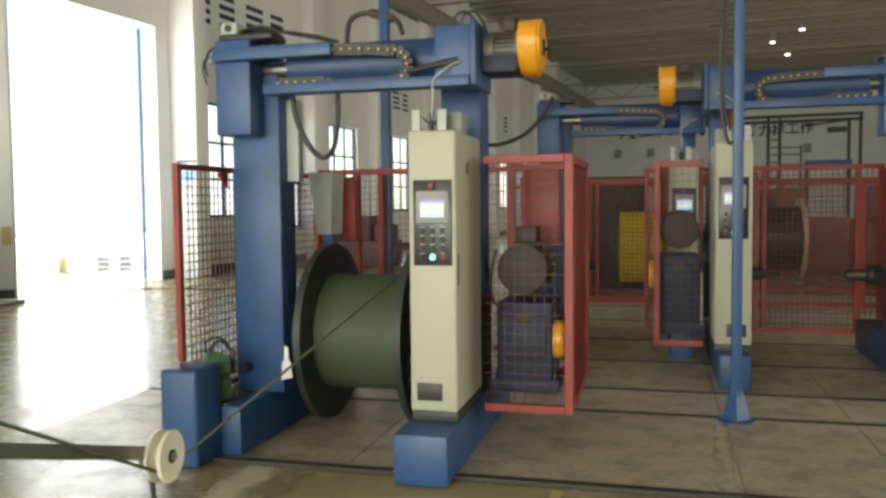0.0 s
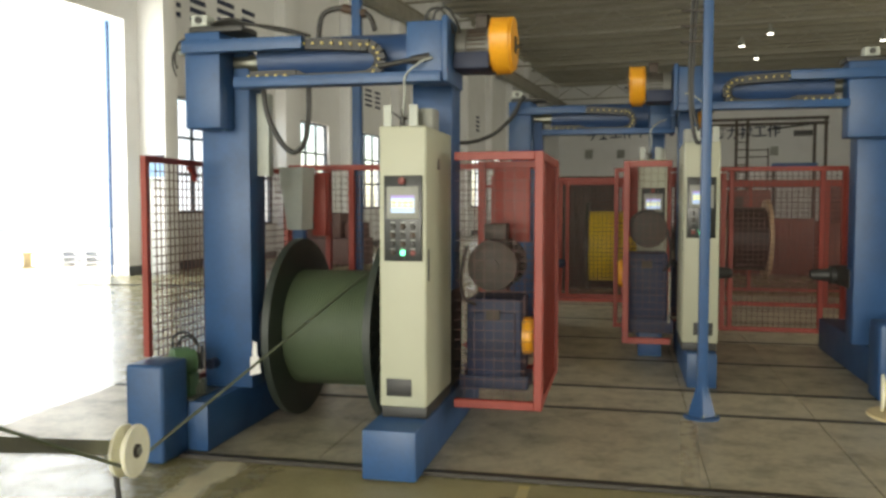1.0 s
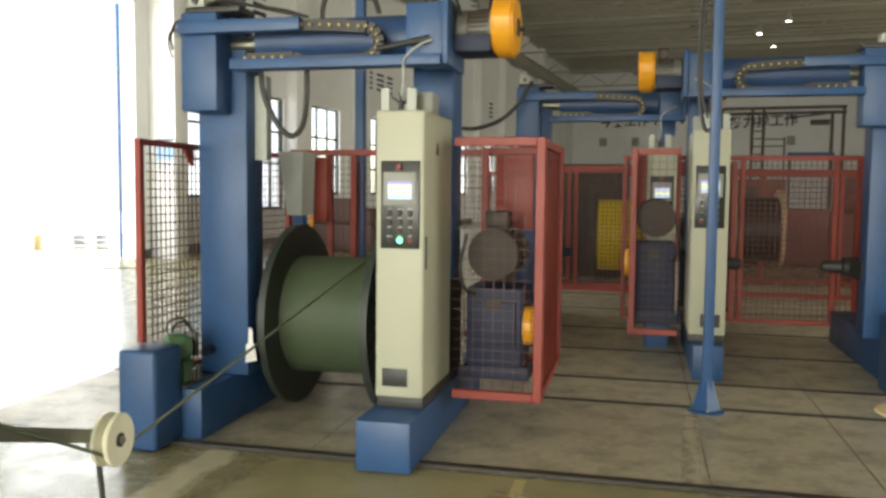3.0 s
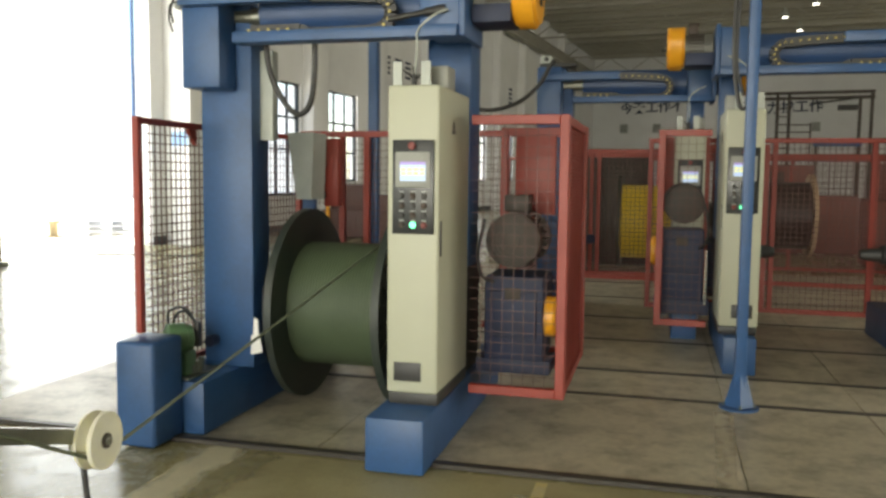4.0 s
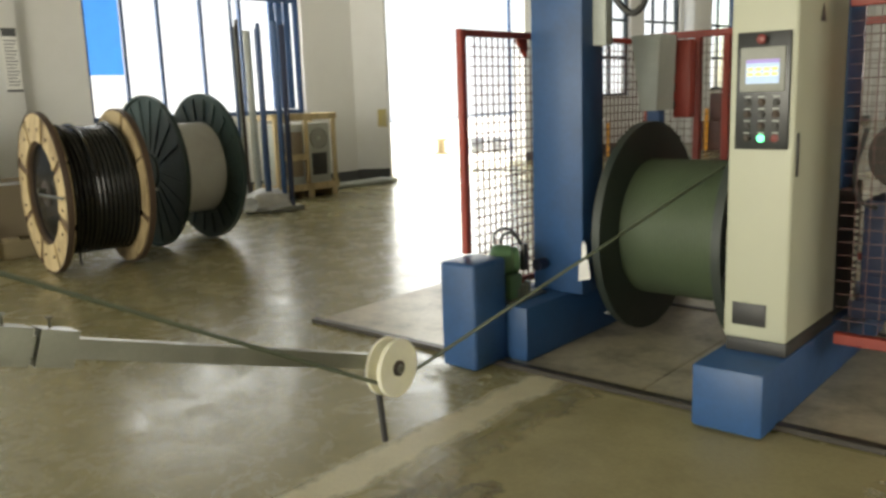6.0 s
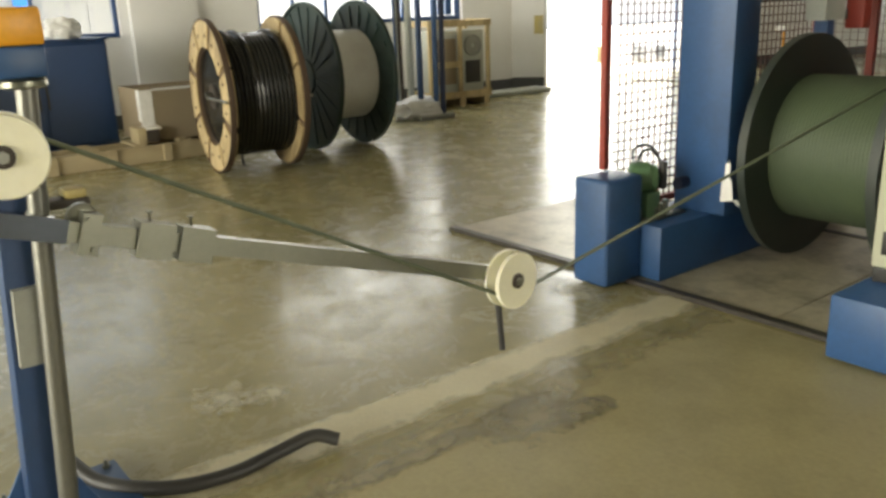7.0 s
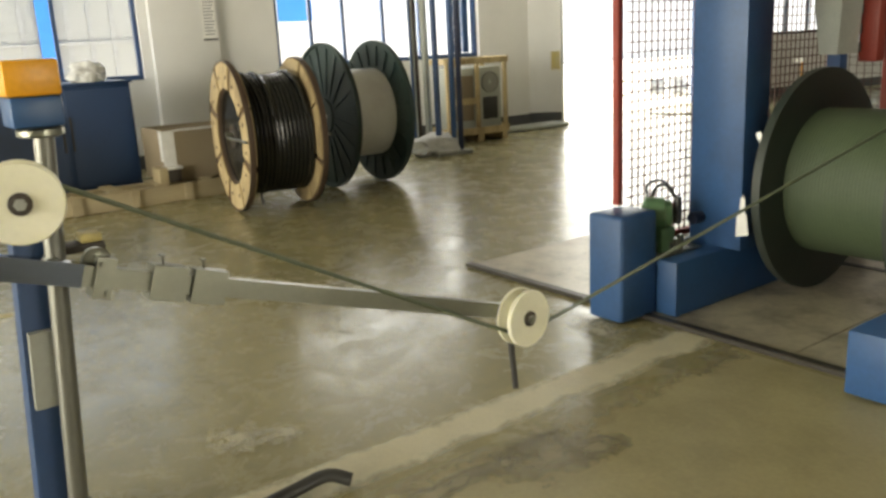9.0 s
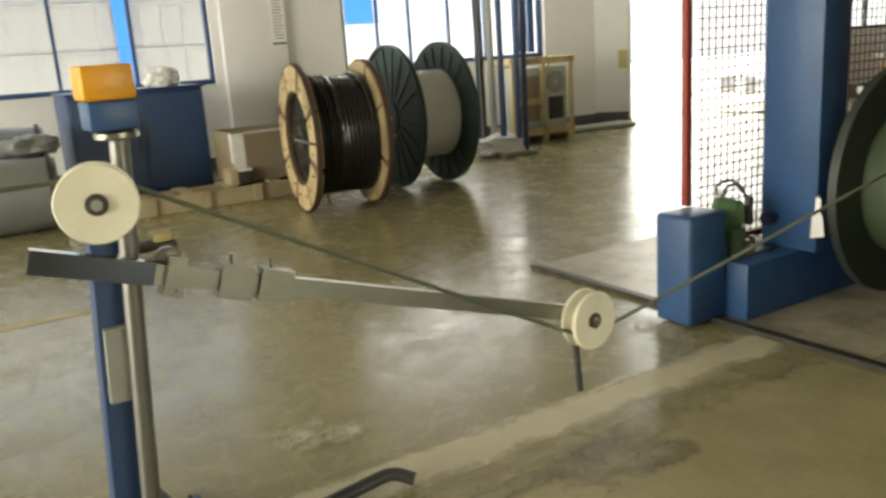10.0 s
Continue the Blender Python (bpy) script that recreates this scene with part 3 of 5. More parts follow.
for a, b, lo, hi in ((-5.79, -5.44, 0.012, 5.2), (-0.53, 0.33, 2.24, 5.2)):
    bm = B()
    bx(bm, -7.14, -7.08, a, b, lo, hi)
    part("panel", bm, OUTBLUE, t)

# ---- machine platform: steel plates, rails ----
t = tagged(thing("platform", "", ""), "dark worn steel floor plates around the machines", "platform", "", "structure")
EDGES_Y = (4.64, 6.36, 7.16, 8.46, 9.8, 11.4, 13.0, 15.0)
PX = (-4.1, -1.62, 0.70, 1.60, 4.1, 6.6, 9.0)
for j in range(len(EDGES_Y) - 1):
    for i in range(len(PX) - 1):
        bm = B()
        bx(bm, PX[i] + 0.004, PX[i + 1] - 0.004, EDGES_Y[j] + 0.03, EDGES_Y[j + 1] - 0.012, 0.002, 0.014 + 0.002 * ((i + j) % 2), 0.003, 1)
        part("plate", bm, PLATE, t)
for i, y in enumerate(EDGES_Y[:-1]):
    bm = B()
    bx(bm, -4.1, 9.0, y - 0.035, y + 0.022, 0.001, 0.022 if i else 0.03, 0.004, 1)
    part("rail", bm, RAIL, t)
bm = B()
prism(bm, ((0.535, 4.68), (0.645, 4.68), (0.75, 6.14), (0.62, 6.14)), "z", 0.017, 0.0185)
structure("cement_strip", bm, STRIP, "pale worn cement strip across the plates", "floor patch")
bm = B()
prism(bm, [(-2.245 + 0.03 * noise.noise((k * 0.8, 5.1, 0)) - 0.05 * max(0, 6 - k) / 6, 0.8 + 3.8 * k / 24) for k in range(25)] + [(-1.985 + 0.035 * noise.noise((k * 0.9, 9.7, 0)) - 0.10 * max(0, 8 - k) / 8, 0.8 + 3.8 * k / 24) for k in range(24, -1, -1)], "z", 0.0022, 0.0026)
structure("cement_band", bm, BAND, "pale worn cement-filled trench line in the floor", "floor patch")
bm = B()
prism(bm, [(-1.93 + 0.04 * noise.noise((k * 0.7, 2.2, 0)), -3.0 + 7.58 * k / 30) for k in range(31)][::-1] + [(9.0, -3.0), (9.0, 4.58)], "z", 0.0003, 0.0008)
structure("screed", bm, SCREED, "rough brownish screed in front of the machines", "floor patch")


def blotch(name, label, mat, spots, z):
    for i, (x, y, rx, ry) in enumerate(spots):
        bm = B()
        bx(bm, x - rx, x + rx, y - ry, y + ry, z + 0.0004 * i, z + 0.0002 + 0.0004 * i)
        structure(name, bm, mat, label, "floor mark")


blotch("oil_stain", "dark damp stain on the floor", STAIN, ((-1.70, 3.12, 0.17, 0.30), (-1.78, 2.55, 0.07, 0.75), (-1.62, 3.3, 0.10, 0.16), (0.1, 3.6, 0.45, 0.4)), 0.0034)
blotch("paint_scuff", "scuffed pale paint marks on the floor", SCUFF, ((-2.68, 2.25, 0.17, 0.13), (-2.59, 2.42, 0.08, 0.13), (-2.55, 4.30, 0.22, 0.14), (-0.3, 4.1, 0.16, 0.25)), 0.0056)
bm = B()
bx(bm, -5.45, -5.35, -4, 2.0, 0.001, 0.004)
bx(bm, -0.345, -0.285, 3.3, 4.55, 0.001, 0.004)
structure("floor_line", bm, LINEPAINT, "worn yellow painted line on the floor", "floor line")


# ---- fence panels ----
def wire_panel(bm, axis, at, a, b, z0, z1, step=0.055, r=0.0024):
    """Welded mesh of thin wires in the plane axis = at."""
    n = max(2, round((b - a) / step))
    for k in range(1, n):
        c = a + (b - a) * k / n
        if axis == "x":
            bx(bm, at - r, at + r, c - r, c + r, z0, z1)
        else:
            bx(bm, c - r, c + r, at - r, at + r, z0, z1)
    n = max(2, round((z1 - z0) / step))
    for k in range(1, n):
        c = z0 + (z1 - z0) * k / n
        if axis == "x":
            bx(bm, at + r, at + 3 * r, a, b, c - r, c + r)
        else:
            bx(bm, a, b, at + r, at + 3 * r, c - r, c + r)
    return bm


def framed_panel(t, axis, at, a, b, z0, z1, w=0.05, posts=(), wires=True, mat=None, step=0.055, wire=0.0020, first=True):
    """A red tube frame with wire mesh, as parts of t."""
    mat = mat or RED
    h = w / 2
    for lo, hi, zz0, zz1 in ([(a - h, a + h, z0, z1)] if first else []) + [(b - h, b + h, z0, z1)] + [(p - h, p + h, z0 + w, z1 - w) for p in posts]:
        bm = B()
        bx(bm, *((at - h, at + h, lo, hi) if axis == "x" else (lo, hi, at - h, at + h)), zz0, zz1, 0.004, 1)
        part("post", bm, mat, t)
    for zz0, zz1 in ((z0, z0 + w), (z1 - w, z1)):
        bm = B()
        bx(bm, *((at - h + 0.003, at + h - 0.003, a + h, b - h) if axis == "x" else (a + h, b - h, at - h + 0.003, at + h - 0.003)), zz0, zz1, 0.004, 1)
        part("rail", bm, mat, t)
    if wires:
        bm = wire_panel(B(), axis, at, a + h, b - h, z0 + w, z1 - w, step, wire)
        tagged(part("wire_mesh", bm, WIRE, t), "", "", "", "stuff")


# ---- gantry pay-off machine ----
HOME = Vector((-1.7, 5.5, 0.0))


def gantry(x, y, mirror, label, lit=True, extra=True, size=1.0, cage_edge=-0.31):
    m = pose(x, y, 0)
    t = thing("gantry_payoff_machine", label, "cable machine", m, "gantry machines")
    SPACE.append(Matrix.Diagonal((-size if mirror else size, size, size, 1)) @ Matrix.Translation(-HOME))
    o, mz = (0.10, 0.13) if mirror else (0.0, 0.0)     # wider stance and higher drive of the mirrored machine
    # base beam with its tall end block
    bm = B()
    bx(bm, -2.73 - o, -2.36 if mirror else -2.48, 4.42, 4.72, 0.012, 0.618, 0.025, 3)
    blk = part("end_block", bm, BLUE, t)
    bm = B()
    bx(bm, -2.70 - o, -2.35 - o, 4.721, 6.85, 0.014, 0.33, 0.006)
    part("base_beam", bm, BLUE, t)
    bm = B()
    bx(bm, -2.70, -2.46, 4.74, 5.1, 0.332, 0.345, 0.004)
    part("pump_bed", bm, STEEL, t)
    # column, with the sleeve in front of its head
    bm = B()
    bx(bm, -2.60 - o, -2.25 - o, 5.16, 5.40, 0.331, 2.61, 0.012)
    part("column", bm, BLUE, t)
    bm = B()
    bx(bm, -2.60 - o, -2.22 if mirror else -2.35, 4.95, 5.15, 2.08, 2.70, 0.012)
    bx(bm, -2.60 - o, -2.32 - o, 5.13, 5.40, 2.6201, 2.70, 0.008)
    part("sleeve", bm, BLUE, t)
    bm = B()
    bx(bm, -2.58, -2.20, 4.97, 5.2, 2.701, 2.74, 0.01)
    part("cap_plate", bm, BLACK, t)
    bm = B()
    b0 = -2.46 if mirror else -2.57
    bx(bm, b0, b0 + 0.12, 4.98, 5.10, 2.741, 2.82, 0.015)
    bk = part("bearing_block", bm, GREYG, t)
    bm = B()
    cyl(bm, (b0 + 0.06, 4.968, 2.782), (b0 + 0.06, 4.98, 2.782), 0.024)
    part("bore", bm, BLACK, bk)
    # upper and lower trays
    bm = B()
    bx(bm, -2.585, -1.76, 4.88, 4.95, 2.555, 2.635, 0.006)
    part("upper_tray", bm, BLUE, t)
    bm = B()
    bx(bm, -2.22, -0.872, 4.87, 4.90, 2.325, 2.388, 0.004)
    bx(bm, -2.22, -0.872, 4.90, 5.0, 2.325, 2.34, 0.004)
    part("lower_tray", bm, BLUE, t)
    # screw shaft, beam tube
    bm = B()
    cyl(bm, (-2.42, 5.2, 2.53), (-1.11, 5.2, 2.53), 0.055, 24)
    part("screw", bm, STEEL, t)
    # darker blue than the trays: the tube's shade is in its colour
    bm = B()
    cyl(bm, (-2.14, 5.2, 2.53), (-1.105, 5.2, 2.53), 0.15, 40)
    part("beam_tube", bm, CAB_SHADE_BLUE, t)
    # drag chain: links along a U
    bm = B()
    path = [Vector((-1.76 + 0.062 * k, 4.955, 2.59 - 0.0006 * k * k)) for k in range(7)]
    for k in range(1, 9):
        a = math.pi / 2 - math.pi * k / 8
        path.append(Vector((-1.388 + 0.12 * math.cos(a), 4.955, 2.475 + 0.10 * math.sin(a))))
    path += [Vector((-1.388 - 0.062 * k, 4.955, 2.372 if k < 7 else 2.398)) for k in range(1, 13)]
    for p, q in zip(path, path[1:]):
        beam(bm, p, q, 0.07, 0.05, (0, 1, 0))
    chain = part("drag_chain", bm, BLACK, t)
    for i, p in enumerate(path):
        if i < 13 or i > 21:
            bm = B()
            cyl(bm, (p.x, 4.905, p.z), (p.x, 4.919, p.z), 0.008, 10)
            part("rivet", bm, RIVET, chain)
    # head box over the cabinet and its column
    bm = B()
    bx(bm, -1.10, -0.872, 4.93, 5.35, 2.36, 2.70, 0.01)
    bx(bm, -0.871, -0.835, 4.90, 5.38, 2.33, 2.72, 0.006)
    part("head_box", bm, BLUE, t)
    bm = B()
    bx(bm, -1.19 if extra else -1.08, -0.915, 5.43, 5.70, 1.001, 2.62, 0.01)
    bx(bm, -1.06, -0.88, 5.352, 5.429, 2.38, 2.62, 0.006)
    part("head_column", bm, BLUE, t)
    # bracket's darkest blue holds the shadow under the motor
    bm = B()
    bx(bm, -0.834, -0.61, 5.08, 5.36, 2.425, 2.455, 0.008)
    bx(bm, -0.834, -0.61, 5.058, 5.079, 2.425, 2.525, 0.005)
    part("motor_bracket", bm, BLUE_D, t)
    bm = B()
    lathe(bm, (-0.834, 5.2, 2.575), (1, 0, 0), ((0.105, 0), (0.119, 0.012), (0.119, 0.072), (0.106, 0.074), (0.106, 0.2), (0.116, 0.2), (0.116, 0.228)), 36)
    mt = part("drive_motor", bm, MOTORGREY, t)
    for k in range(24):
        a = 2 * math.pi * k / 24
        bm = B()
        beam(bm, (-0.757, 5.2 + 0.109 * math.cos(a), 2.575 + 0.109 * math.sin(a)), (-0.637, 5.2 + 0.109 * math.cos(a), 2.575 + 0.109 * math.sin(a)), 0.008, 0.018, (0, math.cos(a), math.sin(a)))
        part("fin", bm, MOTOR, mt)
    bm = B()
    bx(bm, -0.71, -0.635, 5.15, 5.25, 2.685, 2.76, 0.006)
    bx(bm, -0.716, -0.629, 5.144, 5.256, 2.761, 2.775, 0.004)
    part("terminal_box", bm, MOTOR, mt)
    bm = B()
    out = [(5.2 + 0.215 * math.cos(a), 2.60 + 0.15 * math.sin(a)) for a in [math.pi * k / 14 for k in range(15)]] + [(5.02, 2.50), (5.09, 2.43), (5.2, 2.40), (5.31, 2.43), (5.38, 2.50)]
    prism(bm, out, "x", -0.604, -0.468)
    bmesh.ops.bevel(bm, geom=[e for e in bm.edges if abs(e.verts[0].co.x - e.verts[1].co.x) < 1e-6], offset=0.02, segments=3, affect='EDGES')
    cap = part("belt_guard", bm, YELLOW, t, "rounded yellow belt guard")
    bm = B()
    bx(bm, -0.467, -0.456, 5.17, 5.23, 2.53, 2.63, 0.004)
    cyl(bm, (-0.466, 5.2, 2.57), (-0.425, 5.2, 2.57), 0.012)
    part("shaft_end", bm, BLACK, cap)
    # cabinet on its foot
    bm = B()
    bx(bm, -1.235 if extra else -1.195, -0.915 if extra else -0.955, 4.43 if extra else 4.6, 6.5, 0.014, 0.305, 0.012)
    part("foot", bm, BLUE, t)
    bm = B()
    bx(bm, -1.20, -0.92, 4.72, 5.42, 0.306, 0.372, 0.006)
    part("plinth", bm, BLACK, t)
    bm = B()
    bx(bm, -1.207, -0.919, 4.705, 5.42, 0.373, 2.045, 0.014, 3)
    cab = part("control_cabinet", bm, CREAM, t, "cream powder-coated control cabinet")
    bm = B()
    bx(bm, -0.921, -0.912, 4.735, 4.757, 1.13, 1.32, 0.002)
    part("handle", bm, BLACK, cab)
    bm = B()
    bx(bm, -1.165, -1.01, 4.70, 4.7045, 0.44, 0.545, 0.001)
    part("vent", bm, BLACK, cab)
    bm = B()
    prism(bm, ((4.98, 1.80), (5.06, 1.80), (5.02, 1.88)), "x", -0.9185, -0.9165)
    part("warning_label", bm, PANELBLACK, cab)
    bm = B()
    bx(bm, -1.175, -0.942, 4.690, 4.7044, 1.25, 1.755, 0.006)
    pan = part("panel", bm, PANELBLACK, cab, "black control panel")
    bm = B()
    bx(bm, -1.155, -0.962, 4.681, 4.6895, 1.50, 1.69, 0.004)
    bez = part("screen_bezel", bm, GREY, pan)
    bm = B()
    bx(bm, -1.128, -0.985, 4.6785, 4.6805, 1.535, 1.635)
    part("screen", bm, SCREEN, bez)
    bm = B()
    bx(bm, -1.128, -0.985, 4.677, 4.678, 1.622, 1.638)
    part("screen_header", bm, SCREENBAR, bez)
    for k in range(4):
        for j in range(2):
            bm = B()
            bx(bm, -1.122 + 0.035 * k, -1.096 + 0.035 * k, 4.677, 4.678, 1.590 - 0.022 * j, 1.603 - 0.022 * j)
            part("screen_field", bm, SCREENYEL, bez)
    bm = B()
    lathe(bm, (-1.06, 4.69, 1.722), (0, -1, 0), ((0.012, 0), (0.012, 0.015), (0.020, 0.016), (0.020, 0.028), (0.013, 0.032)), 20)
    part("emergency_stop", bm, REDBTN, pan)
    for r in range(4):
        for c in range(3):
            xx, zz = -1.12 + 0.062 * c, 1.455 - 0.052 * r
            bm = B()
            on = (r == 3 and c == 1)
            lathe(bm, (xx, 4.69, zz), (0, -1, 0), ((0.017, 0), (0.017, 0.004), (0.013, 0.005), (0.013, 0.014), (0.009, 0.016)), 16)
            part("button", bm, GREENLAMP if on and lit else (REDBTN if r == 3 and c == 2 else (MOTOR if (r + c) % 2 else BLACK)), pan, "glowing green lamp" if on and lit else "")
            bm = B()
            bx(bm, xx - 0.014, xx + 0.014, 4.6885, 4.6897, zz + 0.021, zz + 0.026)
            part("caption_plate", bm, GREYG, pan)
    # brackets and lifting gear on the cabinet
    for a, b in ((-1.195, -1.145), (-1.04, -0.985)):
        bm = B()
        bx(bm, a, b, 4.76, 4.775, 2.046, 2.175, 0.002, 1)
        bx(bm, a, b, 4.775, 4.9, 2.046, 2.058, 0.002, 1)
        bx(bm, a, a + 0.008, 4.775, 4.9, 2.058, 2.175)
        part("bracket", bm, GREYG, t)
    bm = B()
    bx(bm, -1.03, -0.93, 4.92, 5.09, 2.046, 2.17, 0.006)
    part("junction_box", bm, GREY, t)
    bm = B()
    cyl(bm, (-1.09, 4.81, 2.046), (-1.09, 4.81, 2.11), 0.016, 12)
    for k in range(5):
        a = k * 1.2
        cyl(bm, (-1.09, 4.81, 2.085), (-1.09 + 0.07 * math.cos(a), 4.81 + 0.05 * math.sin(a), 2.11 + 0.01 * k), 0.004, 6)
    part("gland", bm, BLACK, t)
    bm = B()
    tube(bm, ((-1.09, 4.81, 2.11), (-1.08, 4.82, 2.25), (-1.085, 4.86, 2.36), (-1.0, 4.88, 2.44), (-0.93, 4.9, 2.47)), 0.006, 8)
    part("lead", bm, GREYG, t)
    # spindles
    bm = B()
    q, zs = (0.16, 0.68) if extra else (0.085, 0.88)      # an empty machine holds its spindles higher
    lathe(bm, (-2.245 - o, 5.76, zs), (1, 0, 0), ((q, 0), (q, 0.045), (0.06, 0.06), (0.05, 0.19), (0.035, 0.22)), 24)
    bx(bm, -2.40 - o, -2.243 - o, 5.28, 5.76 + q, zs - q, zs + q, 0.01)
    part("spindle", bm, BLACK if mirror else BLUE_D, t)
    bm = B()
    lathe(bm, (-1.21, 5.76, zs), (-1, 0, 0), ((q, 0), (q, 0.04), (0.06, 0.06), (0.05, 0.2), (0.035, 0.23)), 24)
    bx(bm, -1.208, -0.95, 5.43, 5.95, 0.306, 1.0, 0.01)
    part("tailstock", bm, BLACK, t)
    # left fence with corner gusset, back fence
    for y0, z0 in ((4.66, 0.622), (6.88, 0.35)):
        bm = B()
        bx(bm, -2.742, -2.698, y0 - 0.022, y0 + 0.022, z0, 1.89, 0.004, 1)
        part("post", bm, RED, t)
    bm = B()
    bx(bm, -2.74, -2.70, 4.683, 6.857, 1.85, 1.888, 0.004, 1)
    part("rail", bm, RED, t)
    bm = B()
    bx(bm, -2.74, -2.70, 4.74, 6.857, 0.345, 0.385, 0.004, 1)
    part("rail", bm, RED, t)
    tagged(part("wire_mesh", wire_panel(B(), "x", -2.72, 4.725, 6.857, 0.385, 1.85, r=0.0034), WIRE, t), "", "", "", "stuff")
    bm = B()
    prism(bm, ((5.28, 1.847), (5.18, 1.847), (5.28, 1.74)), "x", -2.735, -2.705)
    part("gusset", bm, RED, t)
    framed_panel(t, "y", 6.93, -2.69, -0.35, 0.16 if mirror else 0.35, 1.93, 0.05, (-2.345, -2.13, -1.6) if extra else ((-2.47, -1.56) if mirror else (-2.17, -2.08)), wire=0.0020 if extra else 0.0032)
    # motor cage
    x0, x1, y0, y1, z0, z1 = -0.88, cage_edge, 5.21, 6.37, 0.27, 1.92
    framed_panel(t, "y", y0, x0, x1, z0, z1, 0.055, step=0.065, wire=0.0016, first=False)
    framed_panel(t, "x", x1 - 0.002, y0 + 0.06, y1, z0 + 0.001, z1 - 0.001, 0.055, wires=False)
    tagged(part("wire_mesh", wire_panel(B(), "x", x1 - 0.002, y0 + 0.088, y1 - 0.028, z0 + 0.056, z1 - 0.056, 0.022, 0.0040), RED, t, "close-woven red mesh"), "", "", "", "stuff")
    framed_panel(t, "y", y1 + 0.06, x0, x1, z0, z1, 0.055, wires=False)
    bm = B()
    bx(bm, -0.76, -0.48, 6.2, 6.24, 1.3, 1.86, 0.004)
    part("red_cover", bm, RED, t)
    # traverse motor with gearbox inside the cage
    bm = B()
    mc = 1.165 + mz
    lathe(bm, (-0.66, 5.52, mc), (0, 1, 0), ((0.11, 0), (0.17, 0.015), (0.176, 0.05), (0.172, 0.16), (0.15, 0.16), (0.15, 0.42), (0.185, 0.43), (0.185, 0.46)), 32)
    mot = part("motor", bm, MOTOR, t)
    # fins paler than the motor: the light on them is in their grey
    for k in range(24):
        a = 2 * math.pi * k / 24
        bm = B()
        beam(bm, (-0.66 + 0.162 * math.cos(a), 5.69, mc + 0.162 * math.sin(a)), (-0.66 + 0.162 * math.cos(a), 5.94, mc + 0.162 * math.sin(a)), 0.008, 0.032, (math.cos(a), 0, math.sin(a)))
        part("fin", bm, MOTORGREY, mot)
    bm = B()
    lathe(bm, (-0.66, 5.505, mc), (0, 1, 0), ((0.03, 0), (0.05, 0.004), (0.05, 0.014)), 20)
    for r in (0.075, 0.10, 0.125, 0.15):
        lathe(bm, (-0.66, 5.512, mc), (0, 1, 0), ((r, 0), (r + 0.006, 0), (r + 0.006, 0.006), (r, 0.006)), 32, True)
    part("fan_grille", bm, MOTOR, mot)
    if not mirror:
        bm = B()
        bx(bm, -0.74, -0.58, 5.66, 5.82, mc + 0.175, mc + 0.285, 0.012)
        part("terminal_box", bm, MOTOR, mot)
    bm = B()
    bx(bm, -0.84, -0.46, 5.55, 5.98, 0.40 + mz * 0.3, 0.94 + mz, 0.02)
    bx(bm, -0.80, -0.50, 5.52, 5.55, 0.55 + mz, 0.85 + mz, 0.01)
    gb = part("gearbox", bm, BLUE_D, t)
    bm = B()
    bx(bm, -0.70, -0.60, 5.510, 5.519, 0.80 + mz, 0.87 + mz, 0.002)
    part("rating_plate", bm, MOTOR, gb)
    bm = B()
    lathe(bm, (-0.455, 5.66 if extra else 5.56, zs), (1, 0, 0), ((0.13, 0), (0.13, 0.05), (0.11, 0.07)), 28)
    part("pulley_guard", bm, YELLOW, gb)
    bm = B()
    bx(bm, -0.9, -0.42, 5.6, 5.9, 0.306, 0.399 + mz * 0.3, 0.006)
    part("gearbox_bracket", bm, BLUE_D, t)
    bm = B()
    tube(bm, ((-0.83, 5.5, 1.3), (-0.86, 5.45, 1.1), (-0.84, 5.47, 0.95), (-0.78, 5.55, 0.9)), 0.012, 8)
    part("hose", bm, BLACK, t)
    # drive chain beside the gearbox
    bm = B()
    for k in range(14):
        bx(bm, -0.865, -0.845, 5.5, 5.52, 0.42 + 0.035 * k, 0.44 + 0.035 * k, 0.002, 1)
    part("drive_chain", bm, STEEL, t)
    if extra:
        # pump set on the base beam
        bm = B()
        lathe(bm, (-2.635, 4.80, 0.56), (0.7, 0.7, 0), ((0.05, -0.02), (0.095, 0.0), (0.095, 0.10), (0.08, 0.105), (0.08, 0.14), (0.05, 0.15)), 24)
        bx(bm, -2.61, -2.50, 4.78, 4.9, 0.346, 0.49, 0.008)
        pm = part("pump_motor", bm, PUMPGREEN, t)
        bm = B()
        tube(bm, ((-2.65, 4.84, 0.63), (-2.64, 4.82, 0.72), (-2.58, 4.85, 0.755), (-2.53, 4.9, 0.70), (-2.50, 4.93, 0.55)), 0.007, 8)
        tube(bm, ((-2.63, 4.85, 0.64), (-2.60, 4.85, 0.71), (-2.55, 4.88, 0.72), (-2.49, 4.92, 0.62)), 0.009, 8)
        part("hydraulic_hose", bm, BLACK, pm)
        bm = B()
        bx(bm, -2.52, -2.485, 4.90, 4.94, 0.50, 0.66, 0.008)
        part("valve", bm, BLACK, pm)
        bm = B()
        for k in range(6):
            bx(bm, -2.56 + 0.012 * k, -2.53 + 0.012 * k, 4.76 + 0.03 * k, 4.79 + 0.03 * k, 0.346, 0.40 + 0.02 * (k % 3), 0.003, 1)
        part("fittings", bm, STEEL, pm)
        bm = B()
        cyl(bm, (-2.52, 5.08, 0.50), (-2.52, 5.158, 0.50), 0.035)
        part("knob", bm, BLUE_D, t)
        # white patch painted for the bright gap beside the column, hooked to it
        bm = B()
        prism(bm, ((-2.228, 0.56), (-2.168, 0.57), (-2.152, 0.455), (-2.232, 0.435)), "y", 5.085, 5.089)
